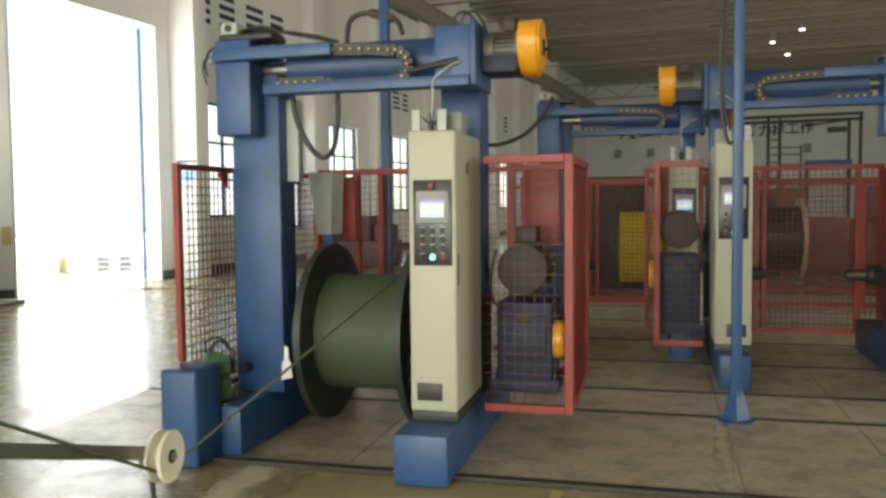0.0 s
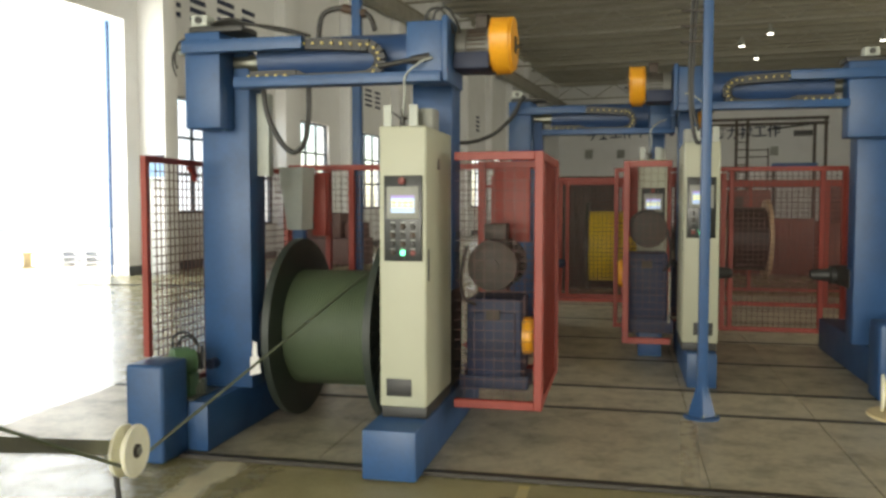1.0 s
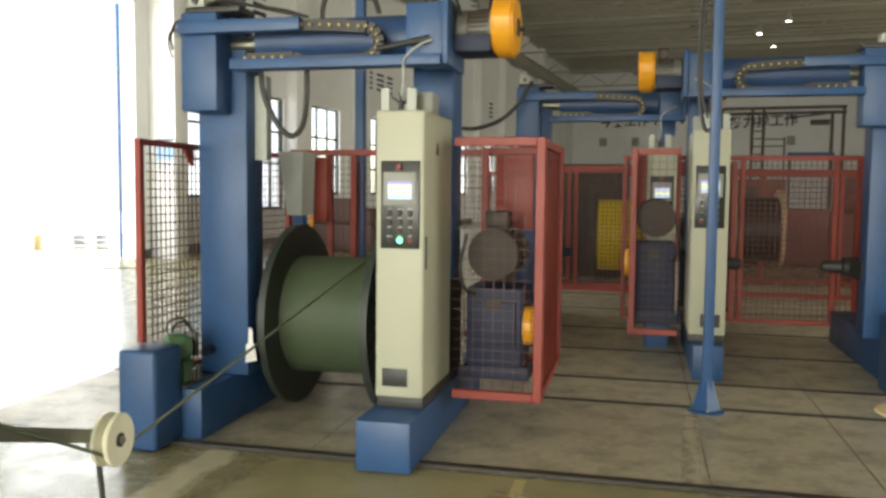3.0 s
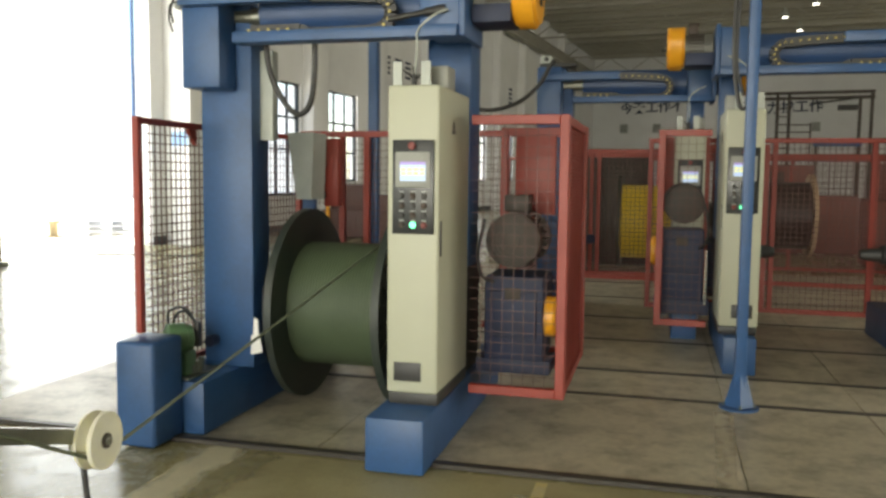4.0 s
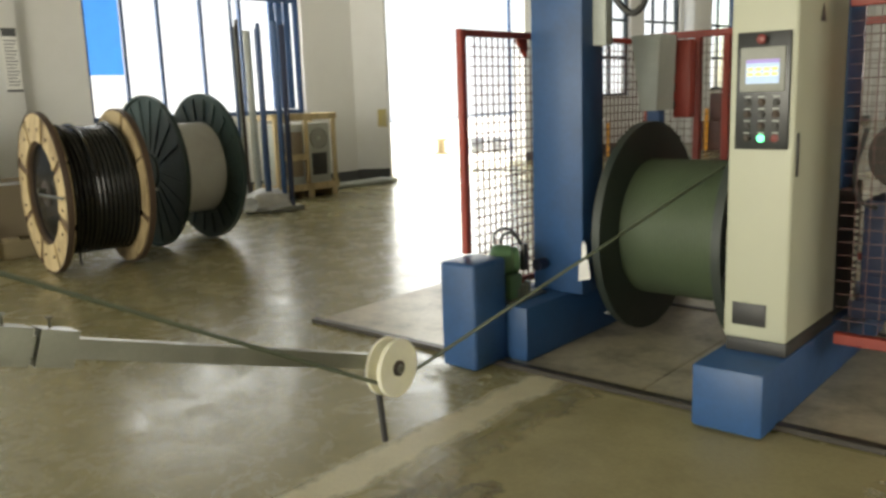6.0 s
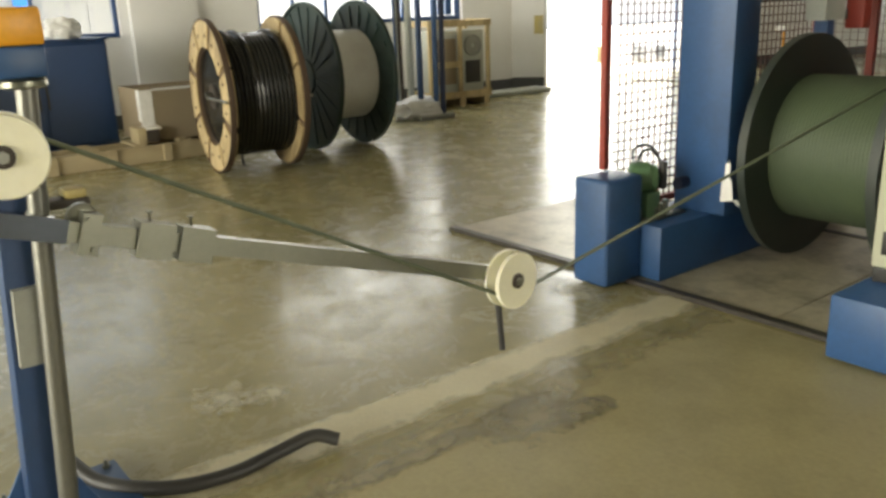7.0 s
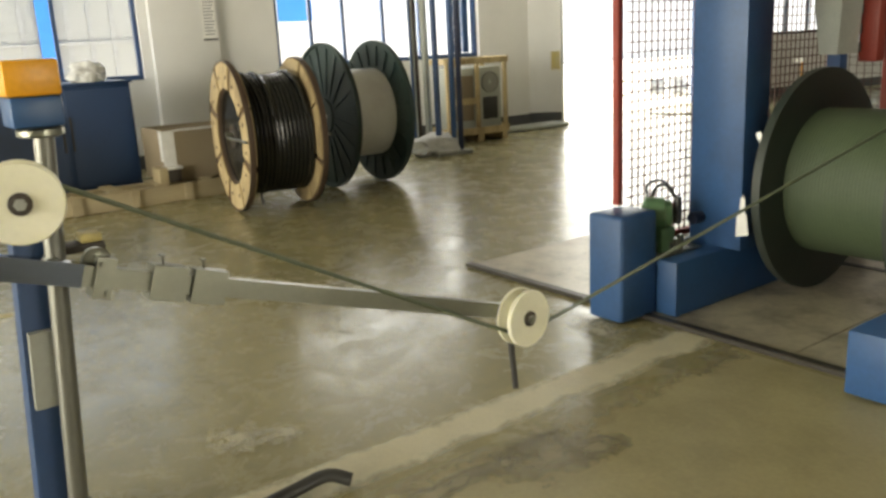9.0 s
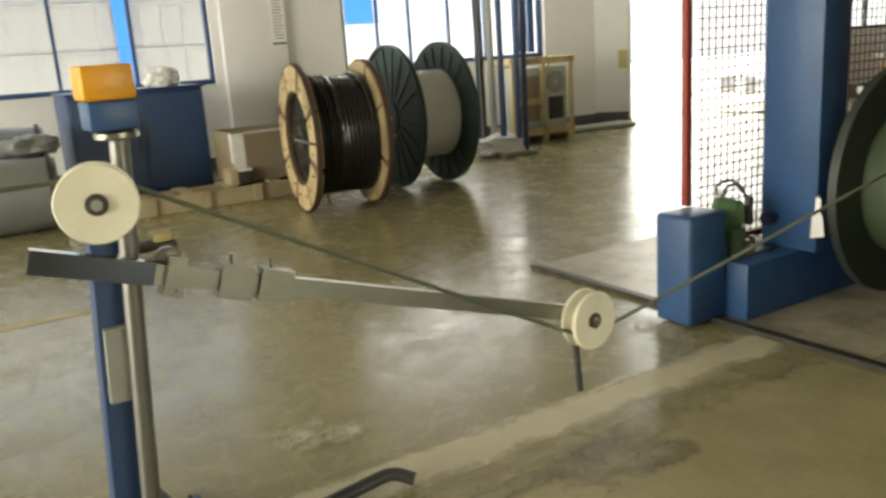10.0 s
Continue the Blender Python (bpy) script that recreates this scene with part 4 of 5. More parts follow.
        prism(bm, ((-2.216, 0.555), (-2.180, 0.555), (-2.184, 0.66), (-2.211, 0.66)), "y", 5.09, 5.094)
        beam(bm, (-2.2, 5.092, 0.65), (-2.245, 5.165, 0.655), 0.012, 0.008)
        part("bright_gap_patch", bm, PAPER, t, "white patch painted for a bright gap by the column")
        # electrics and cables
        bm = B()
        bx(bm, -2.335, -2.215, 6.5, 6.6, 1.32, 1.85, 0.01)
        part("red_panel", bm, RED, t)
        for k in range(4):
            bm = B()
            bx(bm, -2.345, -2.315, 6.47, 6.499, 1.38 + 0.12 * k, 1.44 + 0.12 * k, 0.004, 1)
            part("terminal", bm, BLACK, t)
        for k in range(3):
            bm = B()
            tube(bm, ((-2.44, 5.0 + 0.03 * k, 2.76), (-2.3, 5.0 + 0.03 * k, 2.785 - 0.01 * k), (-2.15, 5.02, 2.745), (-1.95, 5.04 + 0.02 * k, 2.70 + 0.01 * k), (-1.78, 5.08, 2.67)), 0.010, 8)
            part("cable", bm, BLACK, t)
        for k in range(2):
            bm = B()
            tube(bm, ((-0.99 + 0.05 * k, 4.96, 2.70), (-0.96 + 0.05 * k, 4.95, 2.76), (-0.90 + 0.05 * k, 4.97, 2.775), (-0.84 + 0.04 * k, 5.0, 2.70), (-0.83 + 0.04 * k, 5.05, 2.64)), 0.008, 8)
            part("cable", bm, BLACK, t)
        bm = B()
        cyl(bm, (-1.26, 4.86, 2.42), (-0.98, 4.915, 2.475), 0.016, 14)
        cyl(bm, (-1.06, 4.90, 2.459), (-0.95, 4.921, 2.481), 0.024, 14)
        part("gas_strut", bm, BLACK, t)
        bm = B()
        bx(bm, -2.66, -2.605, 4.97, 5.03, 2.56, 2.60, 0.004, 1)
        brk = part("sensor_bracket", bm, GREY, t)
        bm = B()
        tube(bm, ((-2.60, 4.96, 2.66), (-2.64, 4.95, 2.63), (-2.67, 4.95, 2.55), (-2.655, 4.95, 2.47)), 0.008, 8)
        tube(bm, ((-2.62, 4.97, 2.60), (-2.68, 4.96, 2.58), (-2.69, 4.96, 2.50), (-2.665, 4.96, 2.42)), 0.006, 8)
        part("lead", bm, BLACK, brk)
        # pale boxes at the back
        bm = B()
        bx(bm, -2.32, -2.165, 5.28, 5.36, 1.78, 2.34, 0.006)
        part("cable_box", bm, GREYG, t)
        bm = B()
        prism(bm, ((-2.50, 1.88), (-2.29, 1.88), (-2.31, 1.38), (-2.43, 1.38)), "y", 6.2, 6.45)
        part("switch_box", bm, GREYG, t)
        bm = B()
        bx(bm, -2.42, -2.33, 6.28, 6.37, 0.33, 1.38, 0.004)
        part("box_post", bm, BLUE, t)
    # hanging hose loop under the beam
    bm = B()
    if extra:
        tube(bm, ((-2.12, 5.1, 2.36), (-2.10, 5.12, 2.18), (-2.02, 5.15, 2.0), (-1.93, 5.16, 1.93), (-1.85, 5.15, 2.0), (-1.81, 5.12, 2.18), (-1.80, 5.1, 2.36)), 0.018, 10)
    if extra:
        part("hose_loop", bm, BLACK, t)
    else:
        bm.free()
    SPACE.pop()
    return t


gantry(-1.7, 5.5, False, "blue gantry cable machine with cream cabinet and red mesh cage")
gantry(1.52, 8.20, True, "blue gantry machine facing the other way, empty of any drum", True, False, 1.035, -0.455)
back_machine = gantry(-0.14, 9.6, False, "blue gantry machine behind, with a hanging black hose", True, False)
bm = B()
tube(bm, ((-0.70, -0.75, 2.74), (-0.755, -0.75, 2.66), (-0.84, -0.75, 2.51), (-1.02, -0.75, 2.345), (-1.26, -0.75, 2.258), (-1.46, -0.75, 2.255), (-1.75, -0.75, 2.30)), 0.022, 10)
part("hanging_hose", bm, BLACK, back_machine)
for y, x0, x1, p in ((13.4, -1.4, 6.4, (0.2, 1.7, 3.2, 4.8)), (15.6, -2.5, 6.0, (-1.0, 0.6, 2.4, 4.2))):
    t = thing("guard_fence", "long red tube-framed wire guard fence", "fence", pose(0, y, 0), "guard fences")
    framed_panel(t, "y", 0.0, x0, x1, 0.016, 1.95, 0.06, p)


# ---- drums ----
def drum(name, label, at, R, core, width, flange_mat, wind_mat, wound, spokes=24, group="", thick=0.05, groove=0.002, inner=True, rib=0.035):
    """A cable drum: axis along local x, standing on its rims, centre at the thing's origin."""
    t = thing(name, label, "cable drum", at, group)
    SPACE.append(Matrix.Identity(4))
    for s in (-1, 1):
        bm = B()
        a, b = s * width / 2, s * (width / 2 + thick)
        lathe(bm, (a, 0, 0), (s, 0, 0), ((0.06, 0), (R, 0), (R, thick), (R - 0.03, thick), (R - 0.035, thick * 0.5), (0.2, thick * 0.5), (0.19, thick), (0.06, thick)), 64, True)
        fl = part("flange", bm, flange_mat, t)
        for k in range(spokes):
            g = 2 * math.pi * (k + 0.5) / spokes
            for sx, depth in (((a, -s * 0.018),) if inner else ()) + ((s * (width / 2 + thick * 0.5), s * 0.014),):
                bm = B()
                start = 0.22 if sx != a else wound + 0.03
                p = Vector((sx + depth / 2, math.cos(g) * start, math.sin(g) * start))
                q = Vector((sx + depth / 2, math.cos(g) * (R - 0.05), math.sin(g) * (R - 0.05)))
                if (q - p).length > 0.05 and wound < R - 0.1:
                    beam(bm, p, q, abs(depth), rib, (0, -math.sin(g), math.cos(g)))
                    if rib > 0.04:
                        bmesh.ops.bevel(bm, geom=bm.edges[:], offset=abs(depth) * 0.45, segments=2, affect='EDGES')
                    part("rib", bm, flange_mat, fl)
                else:
                    bm.free()
    bm = B()
    rows, prof = int(width / 0.02), []
    for k in range(rows):
        h = -width / 2 + width * (k + 0.5) / rows
        prof += [(wound - groove, h - width / rows * 0.5), (wound, h - width / rows * 0.25), (wound, h + width / rows * 0.25)]
    prof.append((wound - groove, width / 2))
    lathe(bm, (0, 0, 0), (1, 0, 0), prof, 64)
    part("winding", bm, wind_mat, t)
    SPACE.pop()
    return t


green_drum = drum("cable_drum", "dark green steel drum wound with green cable, held in the gantry", pose(-1.78, 5.76, 0.68), 0.65, 0.3, 0.66, FLANGE, DRUMGREEN, 0.42, inner=False)
bm = B()
beam(bm, (-0.384, 0.0, -0.50), (-0.388, -0.03, -0.64), 0.03, 0.004, (1, 0, 0))
beam(bm, (-0.388, -0.03, -0.64), (-0.405, -0.07, -0.648), 0.03, 0.004, (0, 0, 1))
part("plastic_strip", bm, PLASTIC, green_drum, "torn white plastic strip")
drum("cable_drum", "small steel drum wound with bright yellow cable behind the fence", pose(0.09, 11.8, 0.995), 0.61, 0.3, 0.70, FLANGE, YELDRUM, 0.485, inner=False)
drum("cable_drum", "dark drum with worn rims behind the guard fence", pose(1.84, 12.2, 1.1), 0.545, 0.3, 0.56, RUSTRIM, MAROON, 0.44)
drum("cable_drum", "large dusty dark cable drum standing behind the guard fence", pose(-0.55, 14.65, 1.085), 1.07, 0.5, 1.2, GREYCABLE, GREYCABLE, 0.98, 24, "", 0.06, 0.012)
for x, y, w, z, d in ((0.09, 11.8, 0.70, 0.995, 1), (1.84, 12.2, 0.56, 1.1, -1)):
    t = thing("drum_pedestal", "dark steel pedestal carrying a cable drum on its axle", "pedestal", pose(x, y, 0), "drum pedestals")
    bm = B()
    bx(bm, d * (w / 2 + 0.14) - 0.05, d * (w / 2 + 0.14) + 0.05, -0.08, 0.08, 0.101, z + 0.08, 0.006)
    part("upright", bm, MOTOR, t)
    bm = B()
    bx(bm, d * (w / 2 + 0.14) - 0.09, d * (w / 2 + 0.14) + 0.09, -0.4, 0.4, 0.018, 0.1, 0.006)
    part("foot", bm, MOTOR, t)
    bm = B()
    cyl(bm, (-w / 2 - 0.09, 0, z), (w / 2 + 0.09, 0, z), 0.04)
    part("axle", bm, STEEL, t)


def wooden_reel(at):
    t = thing("wooden_cable_reel", "pale wooden-flanged reel wound with glossy black cable", "cable reel", at)
    R, wd = 0.755, 0.68
    for s in (-1, 1):
        x = s * wd / 2
        n = 8
        bm = B()
        lathe(bm, (x, 0, 0), (s, 0, 0), ((0.48, 0.0), (R - 0.017, 0.0), (R - 0.017, 0.035), (0.48, 0.035)), 56, True)
        part("flange_backing", bm, WOODBROWN, t)
        for k in range(n):
            bm = B()
            gap = 0.05 if k % 2 else 0.11
            g0, g1 = 2 * math.pi * k / n + gap, 2 * math.pi * (k + 1) / n - 0.05
            pts = [(math.cos(g) * q, math.sin(g) * q) for q, gs in ((R - 0.018, [g0 + (g1 - g0) * j / 8 for j in range(9)]), (0.485, [g1 - (g1 - g0) * j / 8 for j in range(9)])) for g in gs]
            prism(bm, pts, "x", x + s * 0.036, x + s * 0.050)
            sec = part("flange_board", bm, REELWOOD, t)
            bm = B()
            pts = [(math.cos(g) * q, math.sin(g) * q) for q, gs in ((R - 0.018, [g0 - 0.03 + (g1 - g0 + 0.06) * j / 8 for j in range(9)]), (0.58, [g1 + 0.03 - (g1 - g0 + 0.06) * j / 8 for j in range(9)])) for g in gs]
            prism(bm, pts, "x", x - s * 0.02, x - s * 0.001)
            part("inner_board", bm, REELWOOD, t)
            for gm in (g0 + 0.12, g1 - 0.12):
                bm = B()
                cyl(bm, (x + s * 0.050, math.cos(gm) * 0.61, math.sin(gm) * 0.60), (x + s * 0.056, math.cos(gm) * 0.61, math.sin(gm) * 0.60), 0.018, 10)
                part("bolt_head", bm, WOODDARK, sec)
        bm = B()
        lathe(bm, (x, 0, 0), (s, 0, 0), ((R - 0.016, -0.003), (R, -0.003), (R, 0.052), (R - 0.016, 0.052)), 64, True)
        part("rim", bm, WOODDARK, t)
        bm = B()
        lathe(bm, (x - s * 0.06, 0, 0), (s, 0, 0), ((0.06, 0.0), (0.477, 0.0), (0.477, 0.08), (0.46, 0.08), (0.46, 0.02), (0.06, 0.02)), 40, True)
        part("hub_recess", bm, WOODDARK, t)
        for k in (-1, 0, 1):
            bm = B()
            bx(bm, x - s * 0.039, x - s * 0.015, k * 0.15 - 0.07, k * 0.15 + 0.07, -0.42 + 0.06 * abs(k), 0.42 - 0.06 * abs(k), 0.004, 1)
            part("hub_board", bm, WOODBROWN, t)
        bm = B()
        lathe(bm, (x - s * 0.014, 0, 0), (s, 0, 0), ((0.05, 0.0), (0.13, 0.0), (0.12, 0.03), (0.05, 0.03)), 24, True)
        part("hub_boss", bm, MOTOR, t)
        bm = B()
        cyl(bm, (x + s * 0.072, -0.02, 0.0), (x + s * 0.078, -0.70, 0.26), 0.013, 10)
        cyl(bm, (x - s * 0.03, 0.0, 0.03), (x + s * 0.085, 0.0, 0.03), 0.022, 10)
        part("tie_bar", bm, STEEL, t)
    turns, rw = 15, 0.0225              # outer layer of tight turns
    bm = B()
    pts = []
    for k in range(turns * 32 + 1):
        g = 2 * math.pi * k / 32
        pts.append(Vector((-wd / 2 + 0.024 + (wd - 0.048) * k / (turns * 32), 0.585 * math.cos(g), 0.585 * math.sin(g))))
    tube(bm, pts, rw, 10, 1)
    lathe(bm, (-wd / 2 + 0.003, 0, 0), (1, 0, 0), ((0.575, 0), (0.575, wd - 0.006)), 48)
    part("winding", bm, BLACKCABLE, t, "coiled glossy black cable")
    for x0, lean in ((-0.26, 0.10), (-0.12, 0.05), (0.20, 0.06)):     # a few turns riding over the layer
        bm = B()
        tube(bm, [Vector((x0 + lean * j / 7, (0.60 + 0.028 * math.sin(math.pi * j / 7)) * math.cos(0.9 + 0.22 * j), (0.60 + 0.028 * math.sin(math.pi * j / 7)) * math.sin(0.9 + 0.22 * j))) for j in range(8)], 0.019, 10, 4)
        part("loose_turn", bm, BLACKCABLE, t)
    bm = B()
    tube(bm, [Vector((-0.22, -0.52, -0.33)), Vector((-0.2, -0.50, -0.5)), Vector((-0.14, -0.36, -0.62)), Vector((-0.1, -0.2, -0.66))], 0.012, 8)
    part("cable_tail", bm, BLACKCABLE, t)
    return t


wooden_reel(pose(-7.52, 4.735, 0.758, 20, 0, 81.5))
drum("steel_cable_reel", "dark green ribbed steel reel with grey wrapped winding", pose(-8.035, 6.07, 0.822, 0, 0, 87), 0.82, 0.4, 0.62, STEELGREEN, WRAP, 0.50, 20, "", 0.05, rib=0.075)

# ---- the pulley stand ----
PULLEY, BIG = Vector((-1.875, 3.160, 0.518)), Vector((-1.955, 1.48, 1.228))
t = thing("pulley_stand", "blue post with a chrome tube and yellow-topped head", "stand", pose(-2.2, 1.5, 0))
SPACE.append(Matrix.Translation((2.2, -1.5, 0)))
bm = B()
bx(bm, -2.46, -2.0, 1.33, 1.74, 0.008, 0.022, 0.004)
base = part("base_plate", bm, BLUE, t)
for x, y in ((-2.42, 1.37), (-2.04, 1.37), (-2.42, 1.70), (-2.04, 1.70)):
    bm = B()
    lathe(bm, (x, y, 0.022), (0, 0, 1), ((0.014, 0), (0.014, 0.012), (0.007, 0.012), (0.007, 0.03)), 6)
    part("bolt", bm, STEEL, base)
bm = B()
prism(bm, ((1.395, 0.022), (1.50, 0.022), (1.585, 1.30), (1.48, 1.30)), "x", -2.21, -2.11)
bmesh.ops.bevel(bm, geom=bm.edges[:], offset=0.005, segments=2, affect='EDGES')
# darker blue for the oily paint and the shade on the post
part("post", bm, CAB_SHADE_BLUE, t)
bm = B()
for d in (-1, 1):
    prism(bm, ((1.45 + d * 0.055, 0.022), (1.45 + d * 0.18, 0.022), (1.455 + d * 0.052, 0.26)), "x", -2.165, -2.155)
part("gusset", bm, BLUE, t)
bm = B()
prism(bm, ((1.445, 0.60), (1.515, 0.60), (1.53, 0.83), (1.46, 0.83)), "x", -2.109, -2.078)
part("counter_plate", bm, GREY, t)
bm = B()
cyl(bm, (-2.05, 1.49, 0.022), (-2.05, 1.582, 1.405), 0.028, 24)
part("chrome_tube", bm, CHROME, t)
bm = B()
lathe(bm, (-2.05, 1.575, 1.385), (0, 0, 1), ((0.05, 0), (0.062, 0.006), (0.062, 0.02), (0.05, 0.028)), 24)
part("collar", bm, STEEL, t)
bm = B()
bx(bm, -2.14, -1.985, 1.50, 1.63, 1.414, 1.495, 0.008)
part("head", bm, BLUE, t)
bm = B()
bx(bm, -2.145, -1.98, 1.493, 1.633, 1.496, 1.592, 0.01)
part("head_cover", bm, YELLOW, t, "yellow metal cover")
bm = B()
cyl(bm, (-2.12, BIG.y, BIG.z), (-1.915, BIG.y, BIG.z), 0.014)
part("axle", bm, STEEL, t)
bm = B()
bx(bm, -2.19, -2.10, 1.56, 1.71, 1.035, 1.058, 0.004)
side = part("side_bracket", bm, MOTOR, t)
bm = B()
bx(bm, -2.185, -2.105, 1.645, 1.705, 1.0585, 1.085, 0.006)
part("end_pad", bm, LINEPAINT, side, "worn yellow pad")
bm = B()
cyl(bm, (-2.11, 1.55, 1.03), (-1.93, 1.55, 1.03), 0.02)
part("arm_hinge", bm, STEEL, t)
# hinged arm: square tube with clamps
A0, A1 = Vector((-1.935, 1.287, 1.105)), Vector((-1.925, 3.12, 0.54))
ad = (A1 - A0).normalized()
bm = B()
beam(bm, A0, A1, 0.04, 0.058)
arm = part("arm", bm, STEEL, t, "galvanised square-tube dancer arm")
# sleeve's dark bluish tone paints the dim surroundings mirrored in it
bm = B()
beam(bm, A0 - ad * 0.004, A0 + ad * 0.32, 0.046, 0.066)
part("arm_sleeve", bm, DARKSTEEL, arm)
for d in (0.375, 0.557, 0.68):
    c = A0 + ad * d
    bm = B()
    if d < 0.5:
        beam(bm, c - ad * 0.026, c + ad * 0.026, 0.075, 0.115)
        lathe(bm, c + Vector((-0.05, 0, 0.04)), (1, 0, 0), ((0.02, 0), (0.04, 0.008), (0.04, 0.03), (0.02, 0.04)), 16)
        for k in (-1, 1):
            cyl(bm, c + Vector((0.037, 0, k * 0.042)), c + Vector((0.048, 0, k * 0.042)), 0.009, 6)
    else:
        beam(bm, c - ad * 0.052, c + ad * 0.052, 0.07, 0.102)
    cl = part("clamp", bm, STEEL, arm)
    if d > 0.5:
        bm = B()
        cyl(bm, c + Vector((0, 0, 0.05)), c + Vector((0, 0, 0.08)), 0.004, 8)
        bx(bm, c.x - 0.01, c.x + 0.01, c.y - 0.007, c.y + 0.007, c.z + 0.08, c.z + 0.085)
        part("screw", bm, STEEL, cl)
bm = B()
cyl(bm, (PULLEY.x - 0.06, PULLEY.y, PULLEY.z), (PULLEY.x + 0.055, PULLEY.y, PULLEY.z), 0.012)
bx(bm, -1.95, -1.925, 3.08, 3.17, 0.48, 0.575, 0.004)
part("arm_axle", bm, STEEL, arm)
bm = B()
cyl(bm, (-1.93, 3.13, 0.49), (-1.905, 3.135, 0.215), 0.0125, 10)
part("stop_rod", bm, BLACK, arm)
SPACE.pop()


def sheave(at, R, label):
    """A white nylon grooved wheel, axis along local x."""
    t = thing("pulley", label, "pulley", at, "nylon pulleys")
    bm = B()
    w = 0.038
    lathe(bm, (-w, 0, 0), (1, 0, 0), ((0.025, 0.006), (R * 0.5, 0.004), (R * 0.97, 0.0), (R, 0.005), (R, 0.016), (R * 0.60, 0.030), (R * 0.56, w), (R * 0.60, 2 * w - 0.030), (R, 2 * w - 0.016), (R, 2 * w - 0.005), (R * 0.97, 2 * w), (R * 0.5, 2 * w - 0.004), (0.025, 2 * w - 0.006)), 56, True)
    part("wheel", bm, NYLON, t)
    bm = B()
    lathe(bm, (w - 0.012, 0, 0), (1, 0, 0), ((0.012, 0), (0.030, 0), (0.030, 0.014), (0.025, 0.016), (0.012, 0.016)), 24, True)
    part("bearing", bm, MOTOR, t)
    bm = B()
    lathe(bm, (w, 0, 0), (1, 0, 0), ((0.017, 0.0), (0.017, 0.012)), 6)
    part("nut", bm, GREY, t)
    return t


small_pulley = sheave(Matrix.Translation(PULLEY) @ pose(0, 0, 0, 0, 0, 5), 0.114, "white nylon grooved pulley at the end of the arm")
big_pulley = sheave(Matrix.Translation(BIG) @ pose(0, 0, 0, 0, 0, -11), 0.110, "white nylon grooved pulley on the post")

# the running cable
t = thing("running_cable", "thin pale green cable running over the pulleys to the drum", "cable")
r = 0.0078
GR = 0.070                              # radius at which the cable lies in the grooves
for pts in (((BIG.x, -2.6, 1.27), (BIG.x, BIG.y - 0.01, BIG.z + GR)),
            ((BIG.x, BIG.y - 0.01, BIG.z + GR), (BIG.x, BIG.y + 0.015, BIG.z + GR - 0.002), (BIG.x, BIG.y + 0.04, BIG.z + GR * 0.89)),
            ((BIG.x, BIG.y + 0.04, BIG.z + GR * 0.89), (PULLEY.x, PULLEY.y - 0.04, PULLEY.z - GR * 0.89)),
            ((PULLEY.x, PULLEY.y - 0.04, PULLEY.z - GR * 0.89), (PULLEY.x, PULLEY.y, PULLEY.z - GR), (PULLEY.x, PULLEY.y + 0.025, PULLEY.z - GR * 0.96)),
            ((PULLEY.x, PULLEY.y + 0.025, PULLEY.z - GR * 0.96), (-1.58, 5.6, 1.085))):
    bm = B()
    tube(bm, pts, r)
    part("span", bm, CABLE, t)

# hose on the floor beside the stand
bm = B()
tube(bm, ((-2.50, 1.60, 0.05), (-2.33, 1.645, 0.03), (-2.20, 1.74, 0.027), (-2.11, 1.86, 0.027), (-2.07, 2.03, 0.027), (-2.085, 2.22, 0.035), (-2.075, 2.35, 0.05), (-2.02, 2.42, 0.03)), 0.0255, 14)
hose = part("floor_hose", bm, BLACK)
tagged(hose, "black rubber hose lying on the floor", "hose")

# blue service pole with hanging cable
t = thing("service_pole", "tall blue steel pole on a bolted foot with hanging black cable", "pole", pose(0.787, 6.273, 0))
bm = B()
bx(bm, -0.035, 0.035, -0.035, 0.035, 0.03, 4.6, 0.006)
part("post", bm, BLUE, t)
bm = B()
cyl(bm, (0, 0, 0.016), (0, 0, 0.03), 0.13, 28)
part("base_plate", bm, BLUE, t)
bm = B()
lathe(bm, (0, 0, 0.03), (0, 0, 1), ((0.1, 0), (0.04, 0.22)), 4)
part("foot_gusset", bm, BLUE, t)
for dx, dy in ((0.1, 0), (-0.1, 0), (0, 0.1), (0, -0.1)):
    bm = B()
    cyl(bm, (dx, dy, 0.03), (dx, dy, 0.05), 0.01, 6)
    part("bolt", bm, STEEL, t)
bm = B()
tube(bm, ((-0.05, 0.0, 4.4), (-0.09, 0.03, 3.4), (-0.12, 0.04, 2.5), (-0.08, 0.03, 2.08), (-0.02, 0.03, 2.05), (0.02, 0.04, 2.2)), 0.014, 10)
tube(bm, ((-0.04, 0.0, 4.4), (-0.07, 0.04, 3.2), (-0.10, 0.05, 2.4), (-0.05, 0.05, 2.12)), 0.011, 10)
part("cable", bm, BLACK, t)
for k in range(8):
    bm = B()
    bx(bm, -0.19, -0.036, -0.01, 0.01, 2.75 + 0.11 * k, 2.765 + 0.11 * k)
    part("rung", bm, MOTOR, t)

# second blue pole behind the front machine with hose arm
t = thing("service_pole", "tall blue pole with a curved hose arm behind the machine", "pole", pose(-2.13, 7.1, 0))
bm = B()
bx(bm, -0.04, 0.04, -0.04, 0.04, 0.016, 3.5, 0.006)
part("post", bm, BLUE, t)
bm = B()
tube(bm, ((-0.335, -0.05, 2.82), (-0.345, -0.05, 3.0), (-0.31, -0.03, 3.27), (-0.12, 0, 3.33), (0.1, 0, 3.26), (0.17, 0, 3.12)), 0.024, 10)
part("hose_arm", bm, BLACK, t)
bm = B()
